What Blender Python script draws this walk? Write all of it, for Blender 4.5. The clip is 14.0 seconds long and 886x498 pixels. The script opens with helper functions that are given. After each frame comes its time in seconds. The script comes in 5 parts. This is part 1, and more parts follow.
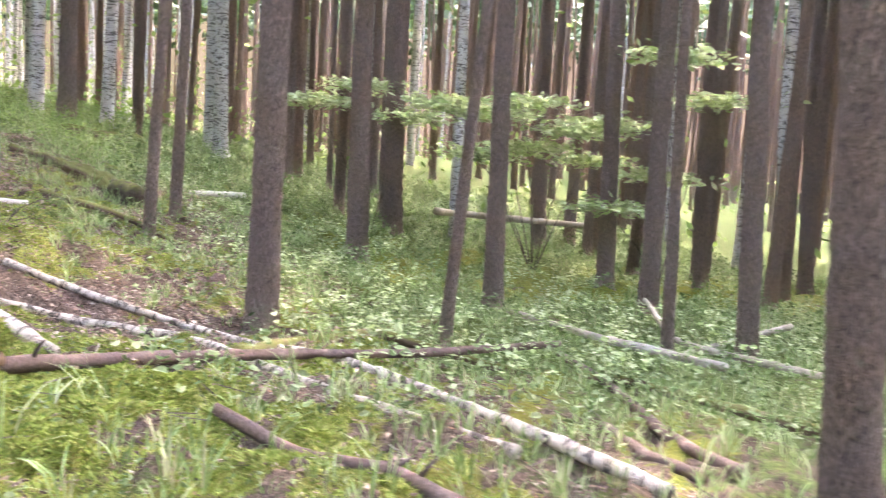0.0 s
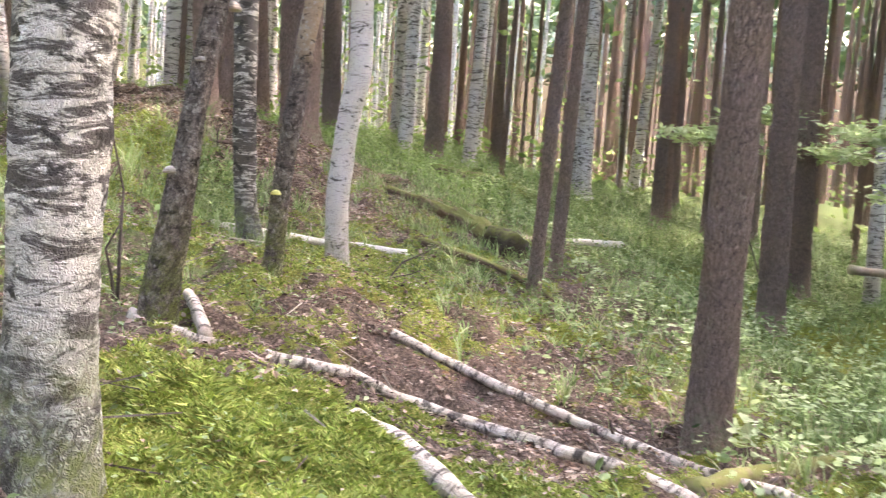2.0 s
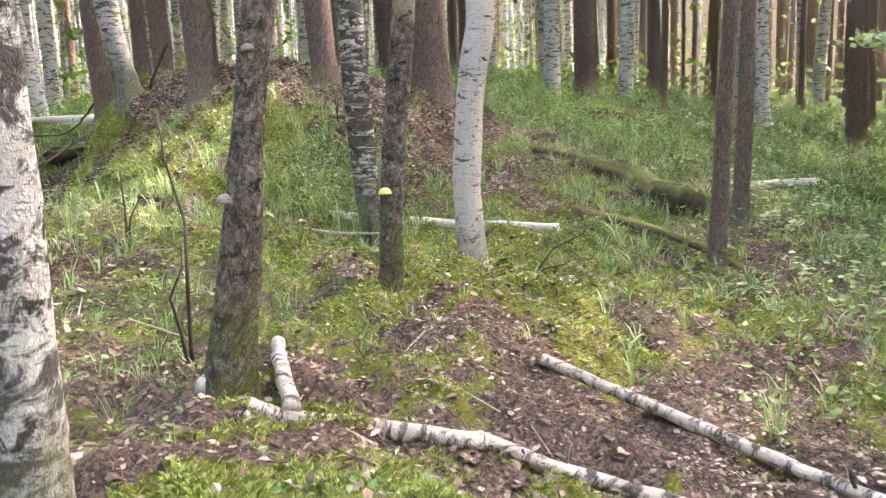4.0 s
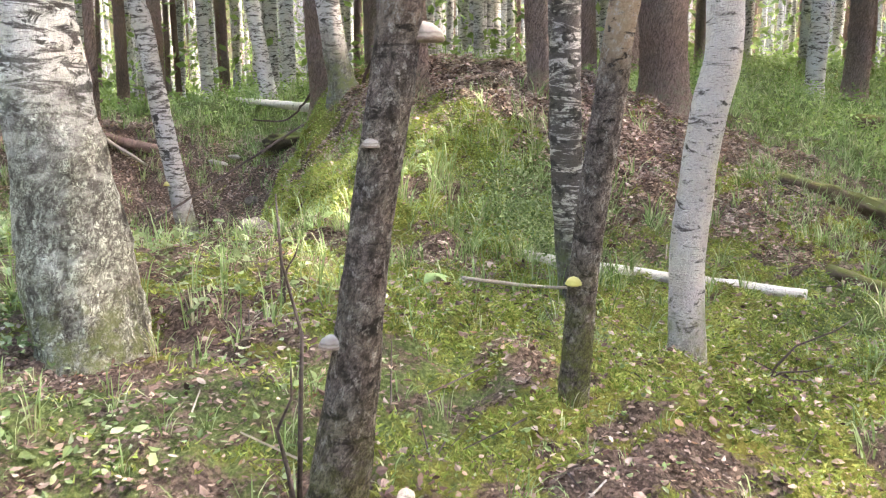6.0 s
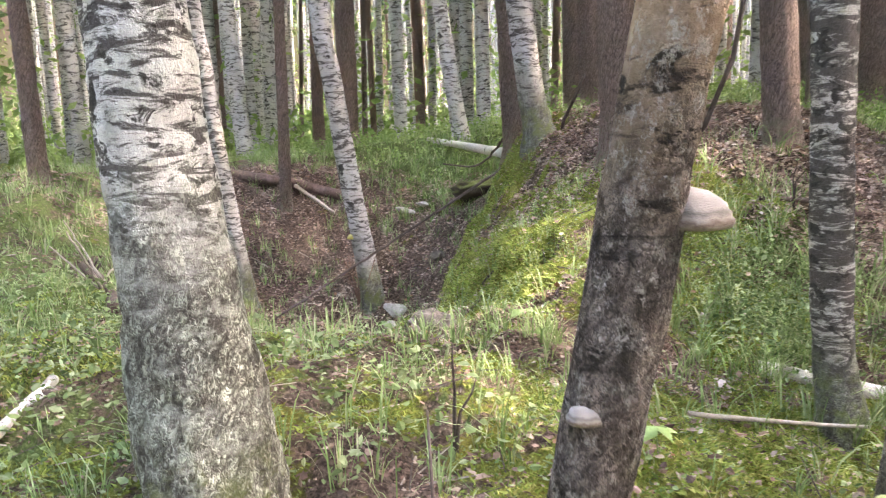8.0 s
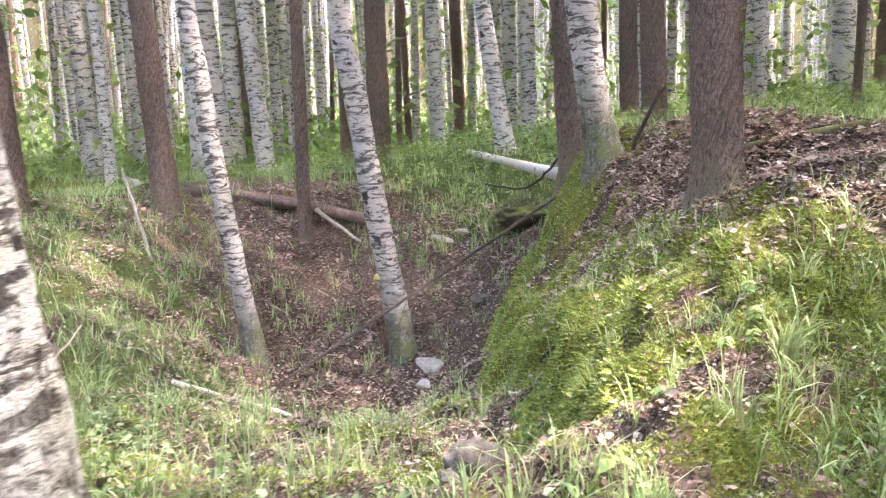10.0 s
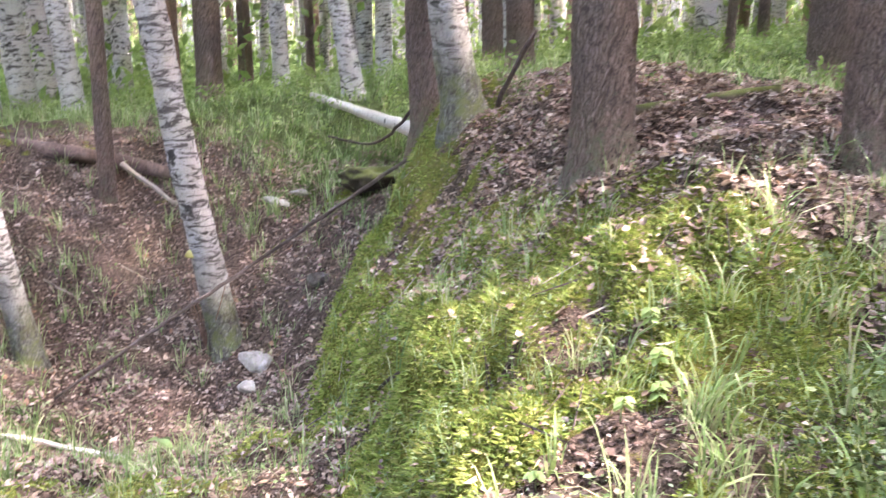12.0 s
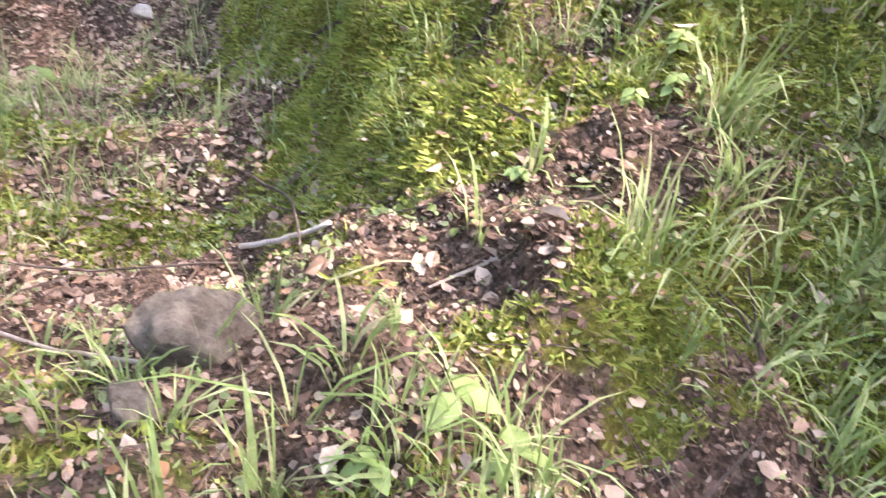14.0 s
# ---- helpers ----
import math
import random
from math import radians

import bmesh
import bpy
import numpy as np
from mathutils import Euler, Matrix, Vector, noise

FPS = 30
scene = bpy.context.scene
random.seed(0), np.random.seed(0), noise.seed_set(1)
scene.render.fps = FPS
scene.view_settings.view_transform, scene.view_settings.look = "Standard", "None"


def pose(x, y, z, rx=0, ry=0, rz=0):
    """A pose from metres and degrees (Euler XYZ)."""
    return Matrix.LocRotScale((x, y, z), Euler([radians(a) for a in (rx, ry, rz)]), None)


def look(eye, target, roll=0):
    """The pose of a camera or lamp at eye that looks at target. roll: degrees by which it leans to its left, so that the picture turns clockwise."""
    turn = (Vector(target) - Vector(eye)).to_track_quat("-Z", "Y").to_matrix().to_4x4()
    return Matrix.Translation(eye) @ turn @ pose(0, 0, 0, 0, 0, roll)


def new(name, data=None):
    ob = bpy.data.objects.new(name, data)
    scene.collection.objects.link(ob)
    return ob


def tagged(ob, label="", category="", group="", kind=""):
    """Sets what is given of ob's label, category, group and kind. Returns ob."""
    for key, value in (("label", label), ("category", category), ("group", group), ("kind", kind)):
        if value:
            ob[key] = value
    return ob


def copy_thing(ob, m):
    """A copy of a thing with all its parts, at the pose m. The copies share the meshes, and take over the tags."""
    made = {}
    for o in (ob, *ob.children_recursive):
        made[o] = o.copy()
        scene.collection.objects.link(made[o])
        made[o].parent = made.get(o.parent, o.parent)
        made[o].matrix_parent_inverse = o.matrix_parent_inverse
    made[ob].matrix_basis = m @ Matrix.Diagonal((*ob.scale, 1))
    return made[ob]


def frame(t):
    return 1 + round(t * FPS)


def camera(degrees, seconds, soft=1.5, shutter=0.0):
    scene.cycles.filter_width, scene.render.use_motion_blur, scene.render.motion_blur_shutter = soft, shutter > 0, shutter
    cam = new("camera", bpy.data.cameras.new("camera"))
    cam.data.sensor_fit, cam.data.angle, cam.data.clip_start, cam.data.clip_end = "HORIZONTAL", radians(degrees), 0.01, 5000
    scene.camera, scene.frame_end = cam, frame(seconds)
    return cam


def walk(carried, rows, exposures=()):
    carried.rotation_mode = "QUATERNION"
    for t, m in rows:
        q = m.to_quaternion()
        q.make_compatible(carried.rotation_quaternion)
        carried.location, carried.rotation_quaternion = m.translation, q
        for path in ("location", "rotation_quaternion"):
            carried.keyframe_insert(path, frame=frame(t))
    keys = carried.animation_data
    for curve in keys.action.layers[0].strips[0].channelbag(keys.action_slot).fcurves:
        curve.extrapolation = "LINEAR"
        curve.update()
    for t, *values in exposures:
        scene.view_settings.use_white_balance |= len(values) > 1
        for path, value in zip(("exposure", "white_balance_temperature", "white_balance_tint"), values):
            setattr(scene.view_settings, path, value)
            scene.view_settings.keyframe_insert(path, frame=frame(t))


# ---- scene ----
cam = camera(55.0, 14.0, soft=1.15, shutter=0.3)
PATH = [
    (0, (3.412, -3.484, 0.902), (4.167, -1.644, 0.689), 3.6),
    (0.5, (3.12, -2.76, 0.814), (3.677, -0.85, 0.615), 3.5),
    (1, (3.091, -2.139, 0.778), (3.401, -0.172, 0.594), 1.1),
    (1.5, (3.032, -1.63, 0.755), (3.198, 0.357, 0.603), 1.9),
    (2, (2.929, -1.164, 0.899), (2.948, 0.829, 0.727), 3.9),
    (2.2, (2.956, -1.063, 0.896), (2.863, 0.928, 0.728), 2.7),
    (4.3, (2.99, 0.406, 1.271), (2.538, 2.327, 0.945), -3.8),
    (4.5, (3.021, 0.516, 1.345), (2.445, 2.412, 1.08), -3.9),
    (5, (3.013, 0.708, 1.399), (2.232, 2.539, 1.2), -2.7),
    (5.5, (2.851, 1.052, 1.551), (2.01, 2.825, 1.166), -0.4),
    (6, (2.878, 1.393, 1.628), (2.02, 3.157, 1.237), -0.3),
    (6.5, (2.784, 1.671, 1.748), (1.777, 3.376, 1.465), -0.9),
    (7, (2.431, 1.933, 1.846), (1.391, 3.612, 1.529), 1.6),
    (7.5, (2.303, 2.085, 1.912), (1.082, 3.643, 1.626), 1.3),
    (8, (2.216, 2.454, 1.934), (0.973, 3.983, 1.593), -1.5),
    (8.2, (2.149, 2.54, 1.98), (0.859, 4.029, 1.632), -2.3),
    (9.3, (1.12, 3.14, 2.1), (-0.19, 4.62, 1.755), -2.2),
    (10.3, (0.995, 4.08, 2.161), (-0.313, 5.55, 1.804), -1.8),
    (10.5, (0.865, 4.22, 2.101), (-0.328, 5.775, 1.702), 1.0),
    (11, (0.604, 4.548, 2.184), (-0.328, 6.261, 1.74), 3.6),
    (11.5, (0.457, 4.889, 2.144), (-0.399, 6.638, 1.69), 2.7),
    (12, (0.296, 5.116, 2.224), (-0.739, 6.75, 1.713), 0.1),
    (12.5, (0.004, 5.344, 2.132), (-0.986, 6.902, 1.363), 3.1),
    (13, (-0.189, 5.447, 2.091), (-1.047, 6.972, 1.124), 4.8),
    (13.5, (-0.238, 5.497, 2.056), (-1.023, 6.94, 0.915), 6.7),
    (14, (-0.245, 5.537, 2.013), (-0.844, 6.998, 0.785), 10.2),
]
walk(cam, [(t, look(eye, target, roll)) for t, eye, target, roll in PATH], exposures=((0, 6.72, 7300, 25), (2, 6.48, 7550, 23), (5, 6.38, 7450, 18), (8, 6.3, 7400, 20), (11.5, 6.65, 6950, 26), (14, 6.12, 7200, 26)))

# ---- world, sun ----
SUN_TURN, SUN_HIGH = -55.0, 50.0   # degrees: where the sun stands, from +y towards -x, and its height
world = bpy.data.worlds.new("forest_sky")
scene.world = world
world.use_nodes = True
wn = world.node_tree.nodes
sky = wn.new("ShaderNodeTexSky")
sky.sky_type, sky.sun_disc = "NISHITA", False
sky.sun_elevation, sky.sun_rotation = radians(SUN_HIGH), radians(-SUN_TURN)
sky.air_density, sky.dust_density = 1.0, 3.0
world.node_tree.links.new(sky.outputs[0], wn["Background"].inputs[0])
wn["Background"].inputs[1].default_value = 0.15
sun = new("sun", bpy.data.lights.new("sun", "SUN"))
sun.data.energy, sun.data.angle, sun.data.color = 0.47, radians(1.5), (1.0, 0.95, 0.86)
_s = Vector((-math.sin(radians(SUN_TURN)) * math.cos(radians(SUN_HIGH)), math.cos(radians(SUN_TURN)) * math.cos(radians(SUN_HIGH)), math.sin(radians(SUN_HIGH))))
sun.matrix_world = look(_s * 60, (0, 0, 0))
SUNWAY = np.array(_s)

# ---- materials ----
rng = np.random.default_rng(7)


class Mat:
    """A small wrapper that lays out a node material."""

    def __init__(self, name, rough=0.9, spec=0.2):
        self.m = bpy.data.materials.new(name)
        self.m.use_nodes = True
        self.t = self.m.node_tree
        self.b = self.t.nodes["Principled BSDF"]
        self.b.inputs["Roughness"].default_value = rough
        self.b.inputs["Specular IOR Level"].default_value = spec

    def node(self, kind, **sets):
        n = self.t.nodes.new("ShaderNode" + kind)
        for key, value in sets.items():
            setattr(n, key, value)
        return n

    def link(self, a, b):
        self.t.links.new(a, b)

    def coords(self, scale=(1, 1, 1), space="Object"):
        c, mp = self.node("TexCoord"), self.node("Mapping")
        mp.inputs["Scale"].default_value = scale
        self.link(c.outputs[space], mp.inputs[0])
        return mp.outputs[0]

    def noise(self, vec, scale, detail=4.0, rough=0.6, distort=0.0):
        n = self.node("TexNoise")
        n.inputs["Scale"].default_value, n.inputs["Detail"].default_value = scale, detail
        n.inputs["Roughness"].default_value, n.inputs["Distortion"].default_value = rough, distort
        if vec:
            self.link(vec, n.inputs["Vector"])
        return n.outputs["Fac"]

    def ramp(self, fac, *stops):
        n = self.node("ValToRGB")
        e = n.color_ramp.elements
        while len(e) < len(stops):
            e.new(0.5)
        for el, (p, c) in zip(e, stops):
            el.position = p
            el.color = (*c, 1) if isinstance(c, tuple) else (c, c, c, 1)
        self.link(fac, n.inputs[0])
        return n.outputs[0]

    def mix(self, fac, a, b, kind="MIX"):
        n = self.node("Mix", data_type="RGBA", blend_type=kind)
        for s, v in ((n.inputs[0], fac), (n.inputs[6], a), (n.inputs[7], b)):
            if isinstance(v, (int, float)):
                s.default_value = v
            elif isinstance(v, tuple):
                s.default_value = (*v, 1)
            else:
                self.link(v, s)
        return n.outputs[2]

    def maths(self, op, a, b=0.5, clamp=False):
        n = self.node("Math", operation=op, use_clamp=clamp)
        for s, v in zip(n.inputs, (a, b)):
            if isinstance(v, (int, float)):
                s.default_value = v
            else:
                self.link(v, s)
        return n.outputs[0]

    def done(self, colour, height=None, strength=0.5, dist=0.01, translucent=0.0):
        self.link(colour, self.b.inputs["Base Color"])
        if height is not None:
            n = self.node("Bump")
            n.inputs["Strength"].default_value, n.inputs["Distance"].default_value = strength, dist
            self.link(height, n.inputs["Height"])
            self.link(n.outputs[0], self.b.inputs["Normal"])
        if translucent:
            t, mx = self.node("BsdfTranslucent"), self.node("MixShader")
            mx.inputs[0].default_value = translucent
            self.link(colour, t.inputs[0])
            self.link(self.b.outputs[0], mx.inputs[1])
            self.link(t.outputs[0], mx.inputs[2])
            self.link(mx.outputs[0], self.t.nodes["Material Output"].inputs[0])
        return self.m


def bark_pine(name, base, light, upper):
    m = Mat(name, 0.92)
    v = m.coords((1, 1, 0.3))
    plates = m.node("TexVoronoi", feature="DISTANCE_TO_EDGE")
    plates.inputs["Scale"].default_value = 34
    warp = m.mix(0.3, v, m.noise(v, 14, 4, 0.7), "ADD")
    m.link(warp, plates.inputs["Vector"])
    crack = m.ramp(plates.outputs[0], (0.0, 0.0), (0.1, 0.6), (0.3, 1.0))
    fine = m.noise(m.coords((1, 1, 0.4)), 60, 5, 0.7)
    big = m.noise(m.coords((1, 1, 0.5)), 3.5, 4)
    c = m.mix(m.ramp(fine, (0.3, 0.0), (0.75, 1.0)), base, light)
    c = m.mix(m.ramp(big, (0.45, 0.0), (0.7, 0.7)), c, upper)
    c = m.mix(crack, tuple(x * 0.36 for x in base), c)
    lich = m.ramp(m.noise(m.coords(), 11, 5, 0.7), (0.6, 0.0), (0.72, 0.5))
    c = m.mix(lich, c, (0.25, 0.27, 0.2))
    g = m.node("SeparateXYZ")
    m.link(m.coords(), g.inputs[0])
    foot = m.maths("MULTIPLY", m.ramp(g.outputs[2], (0.1, 1.0), (0.42, 0.0)), m.ramp(m.noise(m.coords(), 16, 5, 0.7), (0.46, 0.0), (0.6, 0.7)))
    c = m.mix(foot, c, (0.24, 0.245, 0.17))
    h = m.mix(0.35, crack, fine)
    return m.done(c, h, 1.0, 0.04)


def bark_birch(name, white, dark_share, lichen, brown=0.0, crust=0.5, tall=7.0):
    """White bark with dark cross bands, black scars and, low down, rough grey bark with lichen."""
    m = Mat(name, 0.75, 0.25)
    bands = m.noise(m.coords((1.9, 1.9, tall)), 2.6, 7, 0.74, 0.8)
    lent = m.noise(m.coords((7, 7, 75)), 3.0, 3, 0.6)
    scars = m.noise(m.coords((3.2, 3.2, 5.0)), 2.4, 5, 0.65, 0.6)
    grain = m.noise(m.coords((1, 1, 0.6)), 55, 5, 0.7)
    c = m.mix(m.ramp(grain, (0.3, 0.0), (0.8, 0.45)), white, tuple(x * 0.62 for x in white))
    c = m.mix(m.ramp(m.noise(m.coords((1, 1, 2.5)), 4.5, 4), (0.45, 0.0), (0.75, 0.3)), c, (0.42, 0.35, 0.29))
    if brown:
        c = m.mix(m.ramp(m.noise(m.coords((1, 1, 1.6)), 3.0, 5), (0.5 - brown * 0.5, 0.0), (0.62, min(1.0, brown + 0.1))), c, (0.20, 0.155, 0.125))
    c = m.mix(m.ramp(lent, (0.60, 0.0), (0.66, 0.75)), c, (0.07, 0.055, 0.05))
    c = m.mix(m.ramp(bands, (0.64 - dark_share * 0.26, 0.0), (0.70 - dark_share * 0.24, 0.92)), c, (0.05, 0.042, 0.038))
    c = m.mix(m.ramp(scars, (0.67 - dark_share * 0.16, 0.0), (0.72 - dark_share * 0.16, 0.95)), c, (0.035, 0.03, 0.027))
    h = grain
    if lichen:
        g = m.node("SeparateXYZ")
        m.link(m.coords(), g.inputs[0])
        low = m.maths("SUBTRACT", lichen, g.outputs[2])
        low = m.maths("ADD", m.maths("MULTIPLY", low, 0.9), m.maths("MULTIPLY", m.noise(m.coords((2, 2, 1.2)), 2.2, 4), 0.9), True)
        flake = m.node("TexVoronoi", feature="DISTANCE_TO_EDGE")
        flake.inputs["Scale"].default_value = 34
        m.link(m.mix(0.2, m.coords((1, 1, 0.55)), m.noise(m.coords(), 16, 3), "ADD"), flake.inputs["Vector"])
        fl = m.ramp(flake.outputs[0], (0.0, 0.0), (0.32, 1.0))
        rough = m.mix(m.ramp(m.noise(m.coords(), 24, 5, 0.7), (0.36, 0.0), (0.66, 1.0)), tuple(q * crust for q in (0.34, 0.345, 0.28)), tuple(q * crust for q in (0.66, 0.70, 0.585)))
        rough = m.mix(fl, (0.085, 0.078, 0.066), rough)
        fiss = m.noise(m.coords((1, 1, 0.45)), 13, 6, 0.75, 0.5)
        rough = m.mix(m.ramp(fiss, (0.40, 0.85), (0.51, 0.0)), rough, (0.055, 0.048, 0.04))
        rough = m.mix(m.ramp(m.noise(m.coords((1, 1, 2.2)), 6, 5, 0.7), (0.5, 0.0), (0.68, 0.55)), rough, tuple(q * crust for q in (0.56, 0.57, 0.5)))
        c = m.mix(m.ramp(low, (0.3, 0.0), (0.85, 1.0)), c, rough)
        mossy = m.maths("MULTIPLY", m.ramp(m.noise(m.coords(), 7, 5, 0.7), (0.45, 0.0), (0.6, 1.0)), m.ramp(g.outputs[2], (0.15, 1.0), (0.55, 0.0)))
        c = m.mix(m.maths("MULTIPLY", mossy, 0.85), c, (0.15, 0.17, 0.06))
        h = m.mix(0.6, grain, fl)
    return m.done(c, h, 0.75, 0.018)


def bark_old(name, change):
    """Weathered dark birch bark that turns tan and blotched above a height."""
    m = Mat(name, 0.85)
    v = m.coords((1, 1, 0.7))
    c = m.mix(m.ramp(m.noise(v, 22, 6, 0.75), (0.4, 0.0), (0.6, 1.0)), (0.075, 0.06, 0.05), (0.31, 0.255, 0.22))
    c = m.mix(m.ramp(m.noise(m.coords((1, 1, 1.8)), 7, 5, 0.7, 0.5), (0.54, 0.0), (0.68, 0.7)), c, (0.34, 0.29, 0.25))
    g = m.node("SeparateXYZ")
    m.link(m.coords(), g.inputs[0])
    wob = m.maths("ADD", g.outputs[2], m.maths("MULTIPLY", m.noise(m.coords((2, 2, 1)), 3, 4), 0.5))
    tan = m.mix(m.ramp(m.noise(m.coords((1, 1, 3)), 9, 5, 0.7), (0.4, 0.0), (0.7, 1.0)), (0.46, 0.34, 0.23), (0.34, 0.235, 0.155))
    k = m.maths("MULTIPLY", m.maths("SUBTRACT", wob, change), 3.0, True)
    c = m.mix(k, c, tan)
    blot = m.noise(m.coords((2.2, 2.2, 4.5)), 3.0, 5, 0.65, 0.6)
    c = m.mix(m.ramp(blot, (0.58, 0.0), (0.63, 0.95)), c, (0.028, 0.022, 0.018))
    ring = m.noise(m.coords((1.5, 1.5, 7)), 2.2, 7, 0.75, 0.7)
    c = m.mix(m.ramp(ring, (0.55, 0.0), (0.63, 0.85)), c, (0.035, 0.027, 0.023))
    pale = m.noise(m.coords((1, 1, 0.8)), 26, 6, 0.8)
    c = m.mix(m.ramp(pale, (0.53, 0.0), (0.62, 0.8)), c, (0.5, 0.46, 0.41))
    low = m.maths("MULTIPLY", m.ramp(m.noise(m.coords(), 8, 5, 0.7), (0.4, 0.0), (0.53, 0.85)), m.ramp(g.outputs[2], (0.2, 1.0), (0.75, 0.0)))
    c = m.mix(low, c, (0.17, 0.19, 0.05))
    flake = m.node("TexVoronoi", feature="DISTANCE_TO_EDGE")
    flake.inputs["Scale"].default_value = 42
    m.link(m.mix(0.35, m.coords((1, 1, 0.6)), m.noise(m.coords(), 14, 4, 0.7), "ADD"), flake.inputs["Vector"])
    plate = m.ramp(flake.outputs[0], (0.0, 0.0), (0.2, 1.0))
    c = m.mix(m.maths("MULTIPLY", m.maths("SUBTRACT", 1.0, plate), m.maths("SUBTRACT", 0.75, k, True)), c, (0.022, 0.017, 0.014))
    h = m.mix(0.5, m.noise(v, 30, 6, 0.75), m.mix(0.5, plate, m.noise(m.coords((1, 1, 1.5)), 9, 4)))
    return m.done(c, h, 1.0, 0.035)


PINE = bark_pine("pine_bark", (0.25, 0.183, 0.16), (0.43, 0.325, 0.285), (0.38, 0.26, 0.205))
PINE_RED = bark_pine("pine_bark_reddish", (0.27, 0.18, 0.145), (0.42, 0.295, 0.235), (0.44, 0.265, 0.185))
BIRCH = bark_birch("birch_bark", (0.54, 0.52, 0.50), 0.5, 0.0)
BIRCH_CLEAN = bark_birch("birch_bark_pale", (0.60, 0.55, 0.52), 0.32, 0.3)
BIRCH_BAND = bark_birch("birch_bark_banded", (0.62, 0.59, 0.56), 0.5, 0.3, tall=5.0)
BIRCH_PATCH = bark_birch("birch_bark_patched", (0.62, 0.6, 0.57), 0.66, 0.35, tall=2.6)
BIRCH_LICHEN = bark_birch("birch_bark_lichen", (0.70, 0.70, 0.66), 0.62, 1.4, crust=1.0)
BIRCH_SCAR = bark_birch("birch_bark_scarred", (0.66, 0.63, 0.58), 0.66, 0.55, 0.1, crust=0.7, tall=6.5)
BIRCH_BLACK = bark_birch("birch_bark_blackened", (0.56, 0.52, 0.48), 0.85, 0.5)
BIRCH_BROWN = bark_old("birch_bark_old", 2.05)
BIRCH_TAN = bark_old("birch_bark_tan", 1.75)
BIRCH_LOG = bark_birch("birch_log_bark", (0.62, 0.54, 0.47), 0.56, 0.0, 0.45)
BIRCH_FOOT = bark_birch("birch_bark_dark_foot", (0.52, 0.49, 0.47), 0.55, 0.75)
WHITE_LOG = bark_birch("birch_log_white", (0.62, 0.58, 0.54), 0.15, 0.0)


def wood_dark(name, a, b, moss=0.0):
    m = Mat(name, 0.9)
    c = m.mix(m.ramp(m.noise(m.coords((1, 1, 1)), 40, 5, 0.7), (0.3, 0.0), (0.7, 1.0)), a, b)
    c = m.mix(m.ramp(m.noise(m.coords(), 5, 4), (0.5, 0.0), (0.7, 0.6)), c, tuple(x * 1.8 for x in b))
    if moss:
        up = m.node("SeparateXYZ")
        g = m.node("NewGeometry")
        m.link(g.outputs["Normal"], up.inputs[0])
        k = m.maths("MULTIPLY", m.ramp(up.outputs[2], (0.1, 0.0), (0.6, 1.0)), m.ramp(m.noise(m.coords(), 8, 5), (0.55 - 0.3 * moss, 0.0), (0.65 - 0.2 * moss, 1.0)))
        c = m.mix(m.maths("MULTIPLY", k, 0.8), c, (0.11, 0.125, 0.03))
    return m.done(c, m.noise(m.coords(), 50, 5, 0.7), 0.7, 0.012)


DEADWOOD = wood_dark("dead_bark", (0.07, 0.048, 0.042), (0.165, 0.115, 0.098))
PEELED = wood_dark("peeled_wood", (0.11, 0.065, 0.045), (0.2, 0.125, 0.088))
ROTTEN = wood_dark("rotten_wood", (0.08, 0.06, 0.045), (0.15, 0.11, 0.08), 0.9)
TWIG = wood_dark("twig_bark", (0.06, 0.045, 0.04), (0.12, 0.095, 0.085))
GREYWOOD = wood_dark("weathered_wood", (0.24, 0.205, 0.17), (0.38, 0.33, 0.285))
# dark colour stands in for the shade inside a hollow log end
HOLLOW_SHADE = wood_dark("hollow_shade_wood", (0.035, 0.028, 0.02), (0.085, 0.065, 0.048), 0.4)


def leafy(name, *colours, trans=0.35, rough=0.55):
    """Foliage or litter, a colour of its own for each piece."""
    m = Mat(name, rough, 0.3)
    g = m.node("NewGeometry")
    n = len(colours)
    r = m.ramp(g.outputs["Random Per Island"], *[(i / max(1, n - 1), c) for i, c in enumerate(colours)])
    r = m.mix(m.ramp(m.noise(m.coords(), 11, 5, 0.7), (0.42, 0.0), (0.66, 0.6)), r, tuple(x * 0.55 for x in colours[0]))
    return m.done(r, translucent=trans)


GRASS = leafy("grass_blades", (0.14, 0.22, 0.07), (0.29, 0.41, 0.155), (0.21, 0.32, 0.11), (0.43, 0.52, 0.27), (0.44, 0.41, 0.26))
HERB = leafy("herb_leaves", (0.09, 0.15, 0.05), (0.25, 0.33, 0.14), (0.15, 0.22, 0.08), (0.40, 0.46, 0.27), (0.20, 0.28, 0.11))
MOSS = leafy("moss_sprigs", (0.12, 0.18, 0.038), (0.33, 0.41, 0.09), (0.21, 0.29, 0.06), (0.43, 0.46, 0.14), (0.30, 0.28, 0.09), trans=0.25, rough=0.8)
LITTER = leafy("fallen_leaves", (0.05, 0.032, 0.026), (0.15, 0.095, 0.078), (0.24, 0.155, 0.125), (0.085, 0.052, 0.042), (0.38, 0.27, 0.215), (0.13, 0.08, 0.062), (0.5, 0.41, 0.35), (0.3, 0.16, 0.085), trans=0.08, rough=0.8)
LITTER_PALE = leafy("dry_leaves", (0.11, 0.068, 0.054), (0.33, 0.235, 0.19), (0.43, 0.325, 0.27), (0.19, 0.12, 0.094), (0.56, 0.46, 0.40), (0.28, 0.155, 0.09), trans=0.08, rough=0.8)
NEEDLE = leafy("pine_needles", (0.04, 0.075, 0.03), (0.07, 0.11, 0.045), trans=0.2)
